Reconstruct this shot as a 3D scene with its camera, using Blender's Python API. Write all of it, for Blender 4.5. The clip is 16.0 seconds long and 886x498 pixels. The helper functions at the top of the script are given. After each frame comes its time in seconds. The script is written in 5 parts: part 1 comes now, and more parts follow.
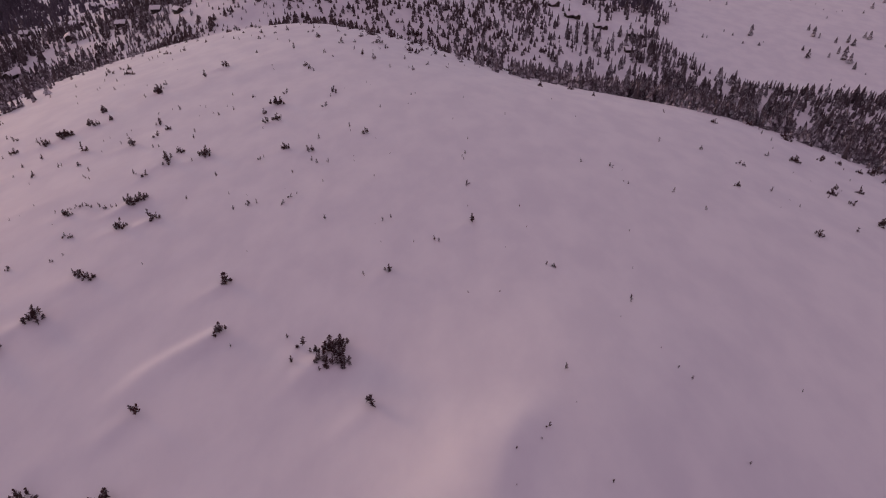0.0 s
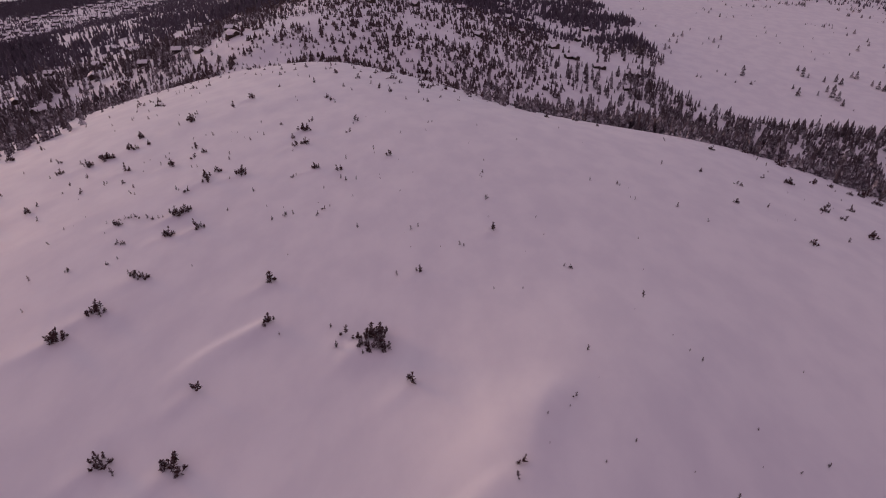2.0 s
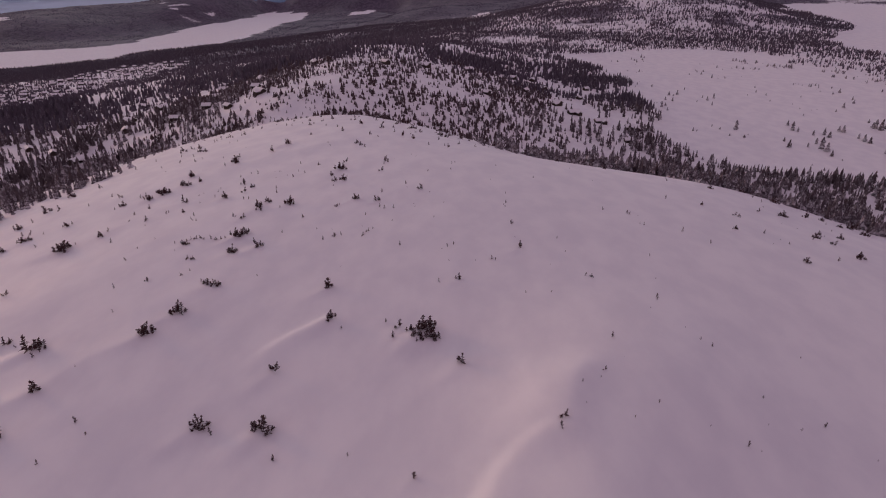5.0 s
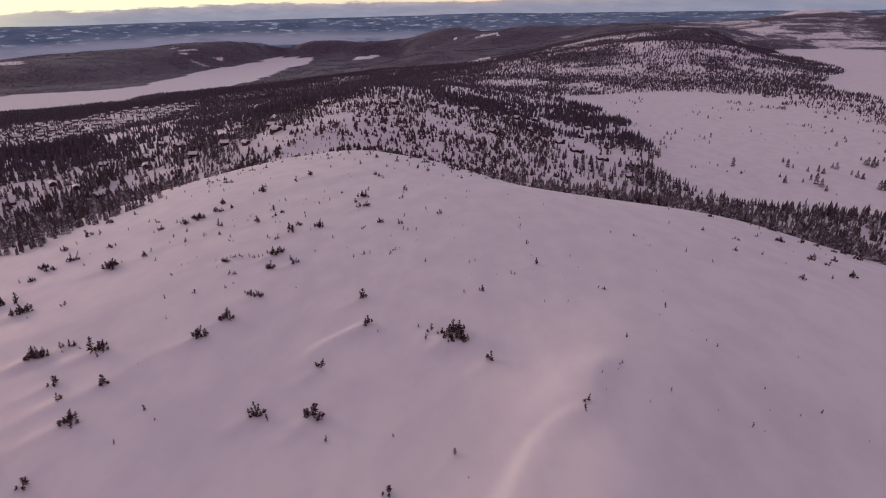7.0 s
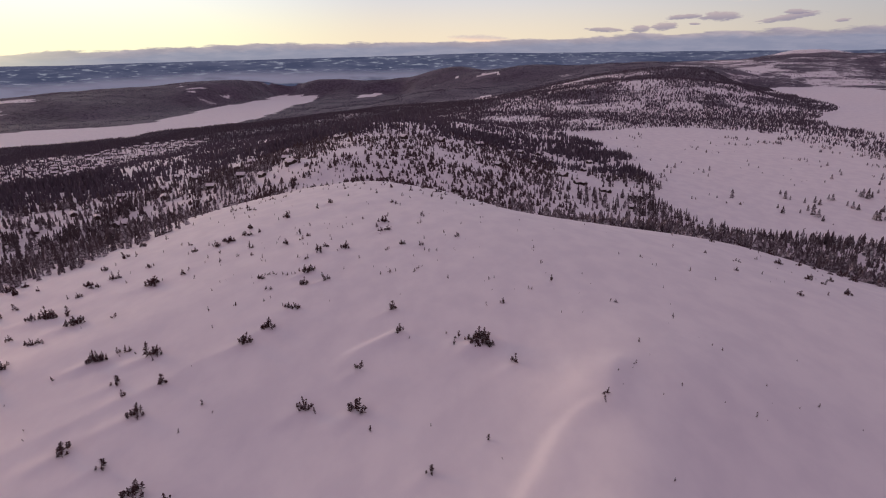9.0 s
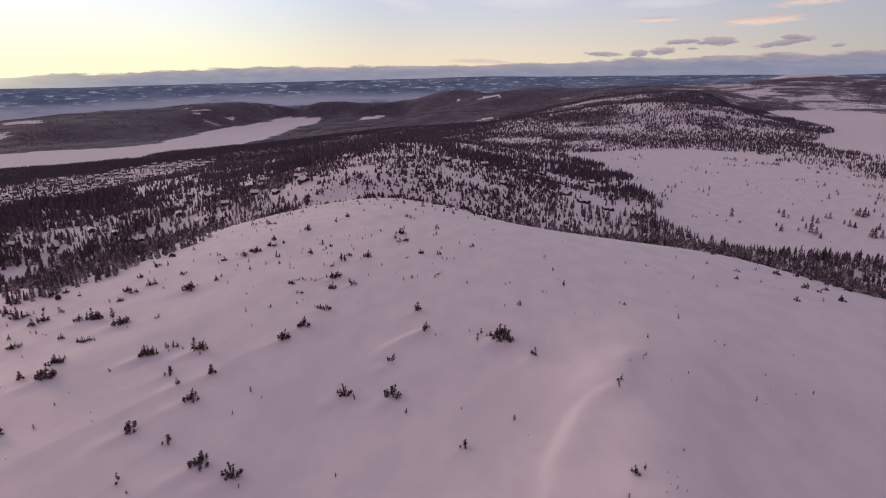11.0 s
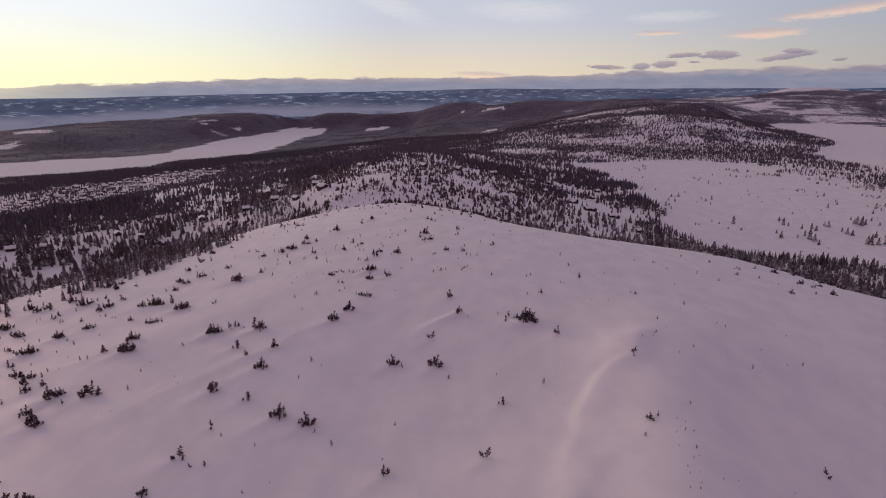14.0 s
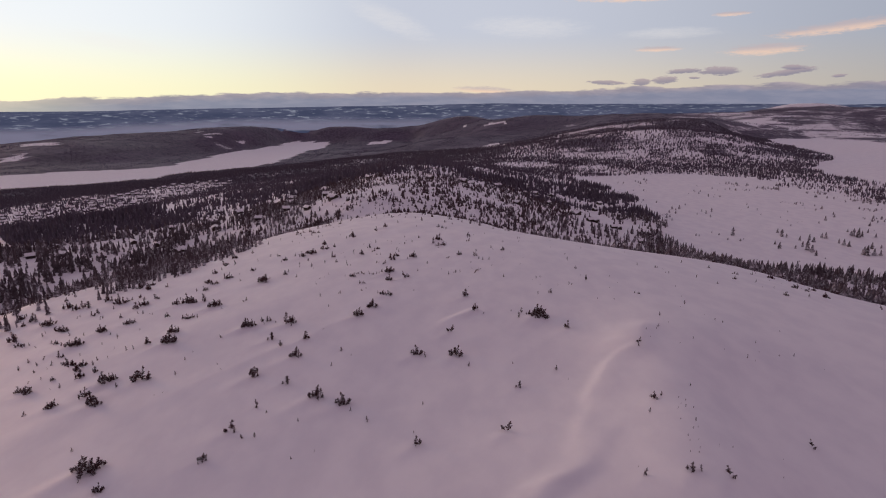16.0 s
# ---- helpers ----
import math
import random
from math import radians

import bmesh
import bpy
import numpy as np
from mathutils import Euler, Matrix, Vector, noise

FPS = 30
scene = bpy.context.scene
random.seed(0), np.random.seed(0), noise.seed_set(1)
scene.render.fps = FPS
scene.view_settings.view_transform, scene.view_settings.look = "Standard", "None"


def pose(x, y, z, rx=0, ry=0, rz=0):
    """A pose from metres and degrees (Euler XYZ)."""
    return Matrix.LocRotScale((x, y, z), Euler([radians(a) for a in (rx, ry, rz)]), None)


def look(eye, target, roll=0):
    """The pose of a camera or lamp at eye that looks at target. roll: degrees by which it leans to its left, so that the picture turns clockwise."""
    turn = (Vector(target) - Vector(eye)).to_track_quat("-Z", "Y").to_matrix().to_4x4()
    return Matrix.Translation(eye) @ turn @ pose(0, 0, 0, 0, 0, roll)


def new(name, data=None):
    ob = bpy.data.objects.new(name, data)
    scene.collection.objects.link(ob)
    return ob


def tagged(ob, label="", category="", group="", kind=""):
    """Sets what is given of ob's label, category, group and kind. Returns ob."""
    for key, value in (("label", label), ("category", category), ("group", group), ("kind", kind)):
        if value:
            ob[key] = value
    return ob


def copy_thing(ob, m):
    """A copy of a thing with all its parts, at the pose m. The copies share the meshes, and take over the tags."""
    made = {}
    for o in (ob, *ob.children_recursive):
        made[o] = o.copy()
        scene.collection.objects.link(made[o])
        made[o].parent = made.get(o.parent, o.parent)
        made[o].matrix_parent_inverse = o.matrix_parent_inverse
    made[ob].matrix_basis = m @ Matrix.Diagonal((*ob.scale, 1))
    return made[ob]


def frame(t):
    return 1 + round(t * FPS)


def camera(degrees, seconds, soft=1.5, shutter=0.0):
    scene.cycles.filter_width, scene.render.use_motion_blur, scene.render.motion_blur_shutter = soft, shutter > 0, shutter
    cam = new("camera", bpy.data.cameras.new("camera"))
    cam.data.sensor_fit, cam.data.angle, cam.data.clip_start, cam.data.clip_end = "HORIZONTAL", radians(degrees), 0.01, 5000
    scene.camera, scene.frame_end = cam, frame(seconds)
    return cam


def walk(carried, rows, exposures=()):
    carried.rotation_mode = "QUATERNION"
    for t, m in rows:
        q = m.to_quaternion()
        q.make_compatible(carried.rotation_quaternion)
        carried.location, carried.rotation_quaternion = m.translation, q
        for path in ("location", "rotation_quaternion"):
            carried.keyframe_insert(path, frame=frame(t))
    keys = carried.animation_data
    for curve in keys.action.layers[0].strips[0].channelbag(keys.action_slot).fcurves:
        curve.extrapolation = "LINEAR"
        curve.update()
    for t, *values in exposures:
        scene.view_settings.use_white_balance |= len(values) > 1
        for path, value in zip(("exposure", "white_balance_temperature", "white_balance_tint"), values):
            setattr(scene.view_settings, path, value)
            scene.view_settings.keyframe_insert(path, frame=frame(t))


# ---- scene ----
# camera: a drone that backs away from the hill and lifts its gaze
cam = camera(75.0, 16.0, soft=1.1)
walk(cam, [
    (0, look((11.49, -40.88, 50.343), (11.363, -39.261, 49.176), -0.6)),
    (0.5, look((10.485, -43.305, 50.253), (10.358, -41.665, 49.115), -0.5)),
    (1, look((9.663, -45.69, 50.045), (9.537, -44.03, 48.937), -0.5)),
    (1.5, look((8.753, -48.12, 49.922), (8.626, -46.44, 48.843), -0.5)),
    (2, look((7.908, -50.583, 49.811), (7.78, -48.885, 48.76), -0.5)),
    (2.5, look((7.098, -53.055, 49.644), (6.968, -51.34, 48.623), -0.5)),
    (3, look((6.237, -55.603, 49.526), (6.106, -53.871, 48.534), -0.5)),
    (3.5, look((5.403, -58.083, 49.44), (5.269, -56.335, 48.477), -0.5)),
    (4, look((4.504, -60.575, 49.322), (4.369, -58.811, 48.389), -0.5)),
    (6.5, look((-0.055, -73.7, 48.851), (-0.196, -71.865, 48.069), -0.6)),
    (7, look((-1.125, -76.449, 48.754), (-1.267, -74.6, 48.005), -0.5)),
    (7.5, look((-2.123, -79.104, 48.715), (-2.266, -77.244, 47.993), -0.5)),
    (8, look((-3.083, -81.675, 48.639), (-3.227, -79.804, 47.947), -0.5)),
    (8.5, look((-4.021, -84.334, 48.585), (-4.167, -82.453, 47.922), -0.5)),
    (9, look((-5.053, -86.869, 48.526), (-5.2, -84.979, 47.891), -0.5)),
    (9.5, look((-6.018, -89.511, 48.504), (-6.165, -87.611, 47.895), -0.5)),
    (12, look((-10.83, -102.476, 48.187), (-10.983, -100.56, 47.633), -0.2)),
    (12.5, look((-11.737, -105.136, 48.224), (-11.891, -103.219, 47.675), -0.1)),
    (13, look((-12.639, -107.745, 48.285), (-12.795, -105.826, 47.742), -0.1)),
    (13.5, look((-13.542, -110.401, 48.295), (-13.7, -108.481, 47.759), -0.1)),
    (14, look((-14.405, -113.055, 48.21), (-14.563, -111.132, 47.682), -0.1)),
    (14.5, look((-15.202, -115.78, 48.161), (-15.362, -113.855, 47.641), -0.0)),
    (15, look((-16.029, -118.512, 48.072), (-16.189, -116.584, 47.562), -0.0)),
    (15.5, look((-16.802, -121.275, 48.033), (-16.963, -119.344, 47.537), 0.0)),
    (16, look((-17.556, -123.99, 47.967), (-17.718, -122.056, 47.485), 0.1)),
], exposures=[(0, 0.06, 6430, 10.0), (4, 0.06, 6430, 9.5), (8, 0.13, 6450, 5.8), (12, 0.03, 6420, 5.2), (16, -0.07, 6370, 4.6)])

# clouds: azimuth and elevation of the middle, half width and half height in degrees, and the slope of the long axis
CLOUDS_LENS = [(10.4, 2.08, 1.6, 0.22, -0.06), (13.5, 2.1, 0.8, 0.32, 0.0), (15.5, 2.25, 1.1, 0.34, 0.05), (17.0, 3.0, 1.5, 0.20, 0.05), (19.8, 2.95, 1.6, 0.36, 0.0),
               (24.9, 2.72, 2.2, 0.26, 0.14), (25.4, 3.1, 0.9, 0.2, 0.0), (28.5, 2.35, 0.6, 0.13, 0.1), (17.9, 2.4, 0.5, 0.1, 0.0)]
CLOUDS_PINK = [(23.1, 4.6, 2.8, 0.42, 0.02), (14.6, 4.9, 2.0, 0.20, 0.0), (12.9, 9.3, 5.2, 0.4, 0.0), (28.3, 6.05, 4.4, 0.42, 0.09), (20.3, 7.5, 1.4, 0.17, 0.0),
               (-0.8, 1.45, 2.6, 0.30, -0.04)]
CLOUDS_PALE = [(-9.6, 7.6, 2.8, 0.8, -0.35), (3.0, 7.0, 4.0, 0.7, -0.04), (-33.0, 5.0, 2.8, 0.5, -0.12), (15.5, 6.2, 3.0, 0.35, 0.0)]

# ---- light ----
SUN_AZ = radians(-62.0)      # clockwise from north (+y); the sun stands low in the north-west of the plan
SUN_EL = radians(3.0)
world = bpy.data.worlds.new("winter_dusk_sky")
scene.world = world
world.use_nodes = True
wn, wl = world.node_tree.nodes, world.node_tree.links
wn.clear()


def wmath(op, a, b=None, c=None, clamp=False):
    n = wn.new("ShaderNodeMath")
    n.operation, n.use_clamp = op, clamp
    for sock, v in zip(n.inputs, (a, b, c)):
        if v is None:
            continue
        if isinstance(v, (int, float)):
            sock.default_value = v
        else:
            wl.new(v, sock)
    return n.outputs[0]


def wsmooth(v, lo, hi):
    n = wn.new("ShaderNodeMapRange")
    n.interpolation_type = "SMOOTHSTEP"
    wl.new(v, n.inputs["Value"])
    n.inputs["From Min"].default_value, n.inputs["From Max"].default_value = lo, hi
    return n.outputs["Result"]


def wmix(fac, a, b):
    n = wn.new("ShaderNodeMix")
    n.data_type = "RGBA"
    for sock, v in ((n.inputs[0], fac), (n.inputs[6], a), (n.inputs[7], b)):
        if isinstance(v, (int, float)):
            sock.default_value = v
        elif isinstance(v, tuple):
            sock.default_value = (*v, 1)
        else:
            wl.new(v, sock)
    return n.outputs[2]


def wnoise(vec, scale, detail=4.0, rough=0.55):
    n = wn.new("ShaderNodeTexNoise")
    wl.new(vec, n.inputs["Vector"])
    n.inputs["Scale"].default_value, n.inputs["Detail"].default_value, n.inputs["Roughness"].default_value = scale, detail, rough
    return n.outputs["Fac"]


tc = wn.new("ShaderNodeTexCoord")
sep = wn.new("ShaderNodeSeparateXYZ")
wl.new(tc.outputs["Generated"], sep.inputs[0])
sx, sy, sz = sep.outputs
elev = wmath("MULTIPLY", wmath("ARCSINE", sz), 57.2958)             # degrees above the horizon
azim = wmath("MULTIPLY", wmath("ARCTAN2", sx, sy), 57.2958)         # degrees, 0 = north, + = east
flat = wn.new("ShaderNodeCombineXYZ")                               # azimuth and stretched elevation: clouds lie flat
wl.new(azim, flat.inputs[0])
wl.new(wmath("MULTIPLY", elev, 5.0), flat.inputs[1])
fv = flat.outputs[0]
toward = wmath("COSINE", wmath("SUBTRACT", wmath("MULTIPLY", azim, 0.0174533), float(SUN_AZ)))   # 1 at the sun's azimuth

sky = wn.new("ShaderNodeTexSky")
sky.sky_type, sky.sun_disc = "NISHITA", False
sky.sun_elevation, sky.sun_rotation = SUN_EL, SUN_AZ
sky.altitude, sky.air_density, sky.dust_density, sky.ozone_density = 700, 1.0, 2.2, 2.0

# the dusk colours over the clear-sky model: pale yellow to the sun, blue above and aside, rose and mauve overhead and behind
toward_glow = wmath("COSINE", wmath("SUBTRACT", wmath("MULTIPLY", azim, 0.0174533), radians(-50.0)))
low_sun, low_side, low_right, low_back = (1.00, 0.95, 0.66), (0.84, 0.69, 0.53), (0.46, 0.41, 0.40), (0.44, 0.26, 0.30)
mid_sun, mid_side, mid_right, mid_back = (0.88, 0.88, 0.94), (0.590, 0.585, 0.690), (0.380, 0.385, 0.475), (0.40, 0.25, 0.30)
top = (0.270, 0.181, 0.243)
behind = wsmooth(toward_glow, -0.5, 0.05)
side = wsmooth(toward_glow, -0.02, 0.72)
near_sun = wsmooth(toward_glow, 0.74, 0.985)


def around(back, right, front, glow):
    return wmix(near_sun, wmix(side, wmix(behind, back, right), front), glow)


grad = wmix(wsmooth(elev, 0.6, 7.0), around(low_back, low_right, low_side, low_sun), around(mid_back, mid_right, mid_side, mid_sun))
grad = wmix(wsmooth(elev, 11.0, 38.0), grad, top)
nish = wn.new("ShaderNodeMix")
nish.data_type, nish.blend_type = "RGBA", "ADD"
nish.inputs[0].default_value = 0.02
wl.new(grad, nish.inputs[6])
wl.new(sky.outputs[0], nish.inputs[7])
base_sky = nish.outputs[2]

# lens-shaped clouds low over the plateau, and thin wisps above them
ragged = wmath("ADD", wmath("MULTIPLY", wmath("SUBTRACT", wnoise(fv, 0.75, 5.0, 0.62), 0.5), 2.8), wmath("MULTIPLY", wmath("SUBTRACT", wnoise(fv, 2.3, 5.0, 0.68), 0.5), 2.2))


def cloud(az, el, half_az, half_el, tilt, soft):
    ox = wmath("SUBTRACT", azim, az)
    dx = wmath("DIVIDE", ox, half_az)
    dy = wmath("DIVIDE", wmath("SUBTRACT", wmath("SUBTRACT", elev, el), wmath("MULTIPLY", ox, tilt)), half_el)
    r = wmath("ADD", wmath("MULTIPLY", dx, dx), wmath("MULTIPLY", dy, dy))
    return wsmooth(wmath("ADD", wmath("SUBTRACT", 1.0, r), ragged), -0.15 - soft, 0.45 + soft), dy


for az, el, ha, he, tilt in CLOUDS_PALE:
    cover, _ = cloud(az, el, ha, he, tilt, 1.6)
    base_sky = wmix(wmath("MULTIPLY", cover, 0.30), base_sky, (0.98, 0.88, 0.84))
for az, el, ha, he, tilt in CLOUDS_PINK:
    cover, dy = cloud(az, el, ha, he, tilt, 0.55)
    lit = wmix(wsmooth(dy, -0.7, 0.6), (1.0, 0.66, 0.50), (0.58, 0.46, 0.48))
    base_sky = wmix(wmath("MULTIPLY", cover, 0.74), base_sky, lit)
for az, el, ha, he, tilt in CLOUDS_LENS:
    cover, dy = cloud(az, el, ha, he, tilt, 0.05)
    base_sky = wmix(wmath("MULTIPLY", cover, 0.85), base_sky, wmix(wsmooth(dy, -0.8, 0.9), (0.27, 0.235, 0.32), (0.44, 0.34, 0.38)))

# the long bank of cloud along the horizon: blue-grey below, lit edges on top
bank_top = wmath("ADD", wmath("MULTIPLY", wnoise(fv, 0.17, 7.0, 0.66), 1.5), -0.45)
bank_top = wmath("ADD", bank_top, wmath("ADD", wmath("MULTIPLY", wsmooth(azim, -46.0, -14.0), 0.95), wmath("MULTIPLY", wsmooth(azim, -6.0, 26.0), 0.62)))
deep = wmath("SUBTRACT", bank_top, elev)
bank = wsmooth(deep, -0.03, 0.16)
streak = wsmooth(wnoise(fv, 0.33, 5.0, 0.6), 0.36, 0.7)
bank_colour = wmix(streak, (0.215, 0.225, 0.335), (0.275, 0.27, 0.375))
bank_colour = wmix(wsmooth(deep, 0.75, 0.1), bank_colour, wmix(streak, (0.30, 0.26, 0.33), (0.44, 0.36, 0.41)))
thin = wmath("ADD", 0.60, wmath("MULTIPLY", wsmooth(azim, -44.0, -31.0), 0.34))       # sunlight breaks through the end of the bank
base_sky = wmix(wmath("MULTIPLY", bank, thin), base_sky, bank_colour)

bg = wn.new("ShaderNodeBackground")
wl.new(base_sky, bg.inputs["Color"])
bg.inputs["Strength"].default_value = 1.0
out = wn.new("ShaderNodeOutputWorld")
wl.new(bg.outputs[0], out.inputs["Surface"])

sun_data = bpy.data.lights.new("sun", "SUN")
sun_data.energy, sun_data.angle, sun_data.color = 1.0, radians(16.0), (1.0, 0.50, 0.33)
sun = new("sun", sun_data)
sun.matrix_world = look((0, 0, 0), (-math.sin(SUN_AZ) * math.cos(SUN_EL + 0.06), -math.cos(SUN_AZ) * math.cos(SUN_EL + 0.06), -math.sin(SUN_EL + 0.06)))

# ---- shape of the land ----
def smooth(v, lo, hi):
    t = np.clip((v - lo) / (hi - lo), 0, 1)
    return t * t * (3 - 2 * t)


def lattice(ix, iy, seed):
    h = np.sin(ix * 127.1 + iy * 311.7 + seed * 74.7) * 43758.5453
    return h - np.floor(h)


def value_noise(x, y, size, seed=0):
    """Smooth noise from -1 to 1 with features of the given size."""
    u, v = np.asarray(x, float) / size, np.asarray(y, float) / size
    i, j = np.floor(u), np.floor(v)
    f, g = u - i, v - j
    f, g = f * f * f * (f * (6 * f - 15) + 10), g * g * g * (g * (6 * g - 15) + 10)
    a = lattice(i, j, seed) * (1 - f) + lattice(i + 1, j, seed) * f
    b = lattice(i, j + 1, seed) * (1 - f) + lattice(i + 1, j + 1, seed) * f
    return 2 * (a * (1 - g) + b * g) - 1


def fractal(x, y, size, octaves=4, seed=0):
    total, amp = 0.0, 1.0
    for k in range(octaves):
        total = total + amp * value_noise(x, y, size / 2 ** k, seed + k)
        amp *= 0.5
    return total / 1.9


# hollows and swells on the bare hill: x, y, width, length, height
HILL_SWELLS = [(-150, 35, 40, 50, 3.64), (26, -4, 16, 22, 2.61), (8, -60, 20, 22, 3.98), (14, -36, 11, 30, 2.65), (-28, -18, 26, 30, -1.89),
               (-90, -15, 32, 32, 0.21), (-62, 195, 45, 40, 5.08), (12, 170, 40, 40, -2.97), (112, 80, 34, 34, -1.25), (88, 125, 34, 34, 3.04),
               (-22, 150, 30, 45, 1.42), (-178, 46, 32, 45, 7.0)]


def hill_height(x, y):
    cx, cy = np.clip(x, -200, 160), np.clip(y, -190, 270)
    u, v = (cx + 20) / 100, (cy - 20) / 100
    z = (0.13 + 0.24 * u + 1.61 * v - 8.12 * u * u - 2.21 * u * v - 4.67 * v * v + 1.9 * u ** 3 - 3.41 * u * u * v
         - 3.24 * u * v * v - 1.48 * v ** 3)
    for sx_, sy_, w, l, h in HILL_SWELLS:
        z = z + h * np.exp(-((x - sx_) / w) ** 2 - ((y - sy_) / l) ** 2)
    e = np.hypot((x + 20) / 165, (y - 30) / 235)
    return z - 60 * np.maximum(0, e - 1.2) ** 2 - 0.35 * np.hypot(x - cx, y - cy)


LAKE_WEST = [(-1161, 1126), (-1039, 1206), (-937, 1350), (-900, 1486), (-805, 1617), (-767, 1802), (-814, 2352), (-799, 2600),
             (-880, 2900), (-1000, 2960), (-1073, 3018), (-1077, 2612), (-1118, 2323), (-1089, 1920), (-1071, 1697), (-1102, 1590),
             (-1294, 1478), (-1401, 1398), (-2100, 1150), (-1900, 760)]
LAKE_EAST = [(757, 1653), (700, 1353), (659, 1171), (608, 1003), (542, 890), (458, 794), (442, 733), (479, 649), (560, 560), (1500, 700),
             (1700, 1500), (1020, 1540), (931, 1671)]
BOG = [(60, 640), (158, 685), (241, 712), (291, 722), (318, 694), (348, 655), (330, 600), (365, 527), (390, 455), (520, 330), (420, 150),
       (215, 180), (190, 212), (153, 228), (120, 246), (108, 270), (116, 320), (122, 363), (128, 480), (112, 570)]


VILLAGE = [(-452, 396), (-425, 430), (-425, 490), (-455, 577), (-490, 681), (-500, 760), (-500, 840), (-490, 925), (-580, 960), (-613, 879), (-624, 779), (-617, 674),
           (-637, 545), (-720, 430), (-640, 350)]
WEST_FLANK = [(-225, -60), (-180, -20), (-152, 10), (-146, 20), (-140, 28), (-133, 40), (-126, 49), (-119, 62), (-121, 80), (-119, 96), (-117, 112), (-121, 130), (-140, 190), (-260, 190)]
DARK_WOOD = [(-448, 399), (-406, 416), (-392, 470), (-340, 430), (-322, 374), (-330, 325), (-340, 290), (-352, 245), (-400, 190), (-520, 260)]
# open fields on the far slopes, frozen ponds beyond the western woods, clearings on the eastern hills, and the dark belt of wood beyond the bog
SLOPES = [[(-1414, 2500), (-1384, 2495), (-1253, 2387), (-1256, 2362)], [(-1300, 2471), (-1222, 2431), (-1227, 2403)], [(-1212, 2510), (-1197, 2575), (-1150, 2575), (-1172, 2490)],
          [(-1888, 2043), (-1730, 2035), (-1670, 1967), (-1810, 1950)], [(-1800, 1862), (-1675, 1836), (-1661, 1808), (-1778, 1830)], [(-1735, 1766), (-1679, 1807), (-1640, 1766), (-1655, 1680)],
          [(-735, 740), (-669, 785), (-625, 740), (-606, 670)]]
PONDS = [[(-618, 2630), (-635, 2850), (-562, 2930), (-528, 2890), (-540, 2700)]]
CLEARINGS = [[(-80, 2620), (-33, 2680), (65, 2610), (50, 2580), (-25, 2620)], [(-195, 2794), (-143, 2775), (-151, 2745)], [(270, 2440), (320, 2424), (340, 2350), (290, 2350)],
             [(100, 936), (163, 950), (255, 945), (250, 915), (171, 880), (115, 915)], [(115, 785), (137, 790), (160, 782), (148, 745), (112, 750)], [(240, 1085), (304, 1120), (340, 1100), (326, 1068), (255, 1028)]]
CLEARINGS_FAR = [[(420, 1180), (500, 1230), (520, 1180), (430, 1120)], [(780, 1864), (900, 2104), (1000, 2160), (950, 2030), (800, 1780)], [(6, 829), (86, 852), (80, 775), (8, 735)],
                 [(940, 1951), (1143, 2030), (1110, 1918), (900, 1800)], [(-70, 1840), (2, 1930), (30, 1680), (-25, 1660)], [(278, 892), (300, 930), (349, 930), (329, 877)]]
DARK_BELT = [(-120, 700), (-60, 860), (60, 880), (118, 880), (170, 870), (240, 860), (300, 868), (370, 850), (450, 760), (420, 735), (330, 735), (240, 725), (150, 720), (60, 690)]


def inside(x, y, loop):
    x, y = np.asarray(x, float), np.asarray(y, float)
    hit = np.zeros(x.shape, bool)
    for (ax, ay), (bx, by) in zip(loop, loop[1:] + loop[:1]):
        if ay != by:
            hit ^= ((ay > y) != (by > y)) & (x < (bx - ax) * (y - ay) / (by - ay) + ax)
    return hit


def edge_distance(x, y, loop):
    best = np.full(np.shape(x), 1e9)
    for (ax, ay), (bx, by) in zip(loop, loop[1:] + loop[:1]):
        dx, dy = bx - ax, by - ay
        f = np.clip(((x - ax) * dx + (y - ay) * dy) / (dx * dx + dy * dy), 0, 1)
        best = np.minimum(best, np.hypot(x - ax - f * dx, y - ay - f * dy))
    return best


def wobble(x, y, size, amount):
    return x + amount * fractal(x, y, size, 3, 11), y + amount * fractal(x, y, size, 3, 23)


# low hills of the country round: x, y, width, depth, height
LOW_HILLS = [(330, 1130, 260, 190, 46), (560, 1750, 350, 260, 52), (960, 2350, 620, 420, 50), (1500, 2600, 600, 500, 50), (150, 2750, 480, 330, 92), (-520, 3150, 420, 300, 62),
             (-240, 2150, 260, 170, 30), (-1290, 2760, 310, 500, 80), (-920, 3080, 260, 85, 34), (-1560, 1960, 330, 210, 34), (-1800, 2400, 420, 420, 56), (700, 3500, 700, 420, 95),
             (-190, 3050, 200, 240, 75), (1750, 2450, 350, 300, 42)]
FELL = (1480, 2800, 250, 130, 56)      # a bald white fell among the far woods
RIM_AZ, RIM_Z = [-60, -42, -35, -27, -10, 0, 40], [-14, -14, -2, 18, 46, 62, 64]      # height of the horizon, by bearing
POND_LEVEL = -133.0


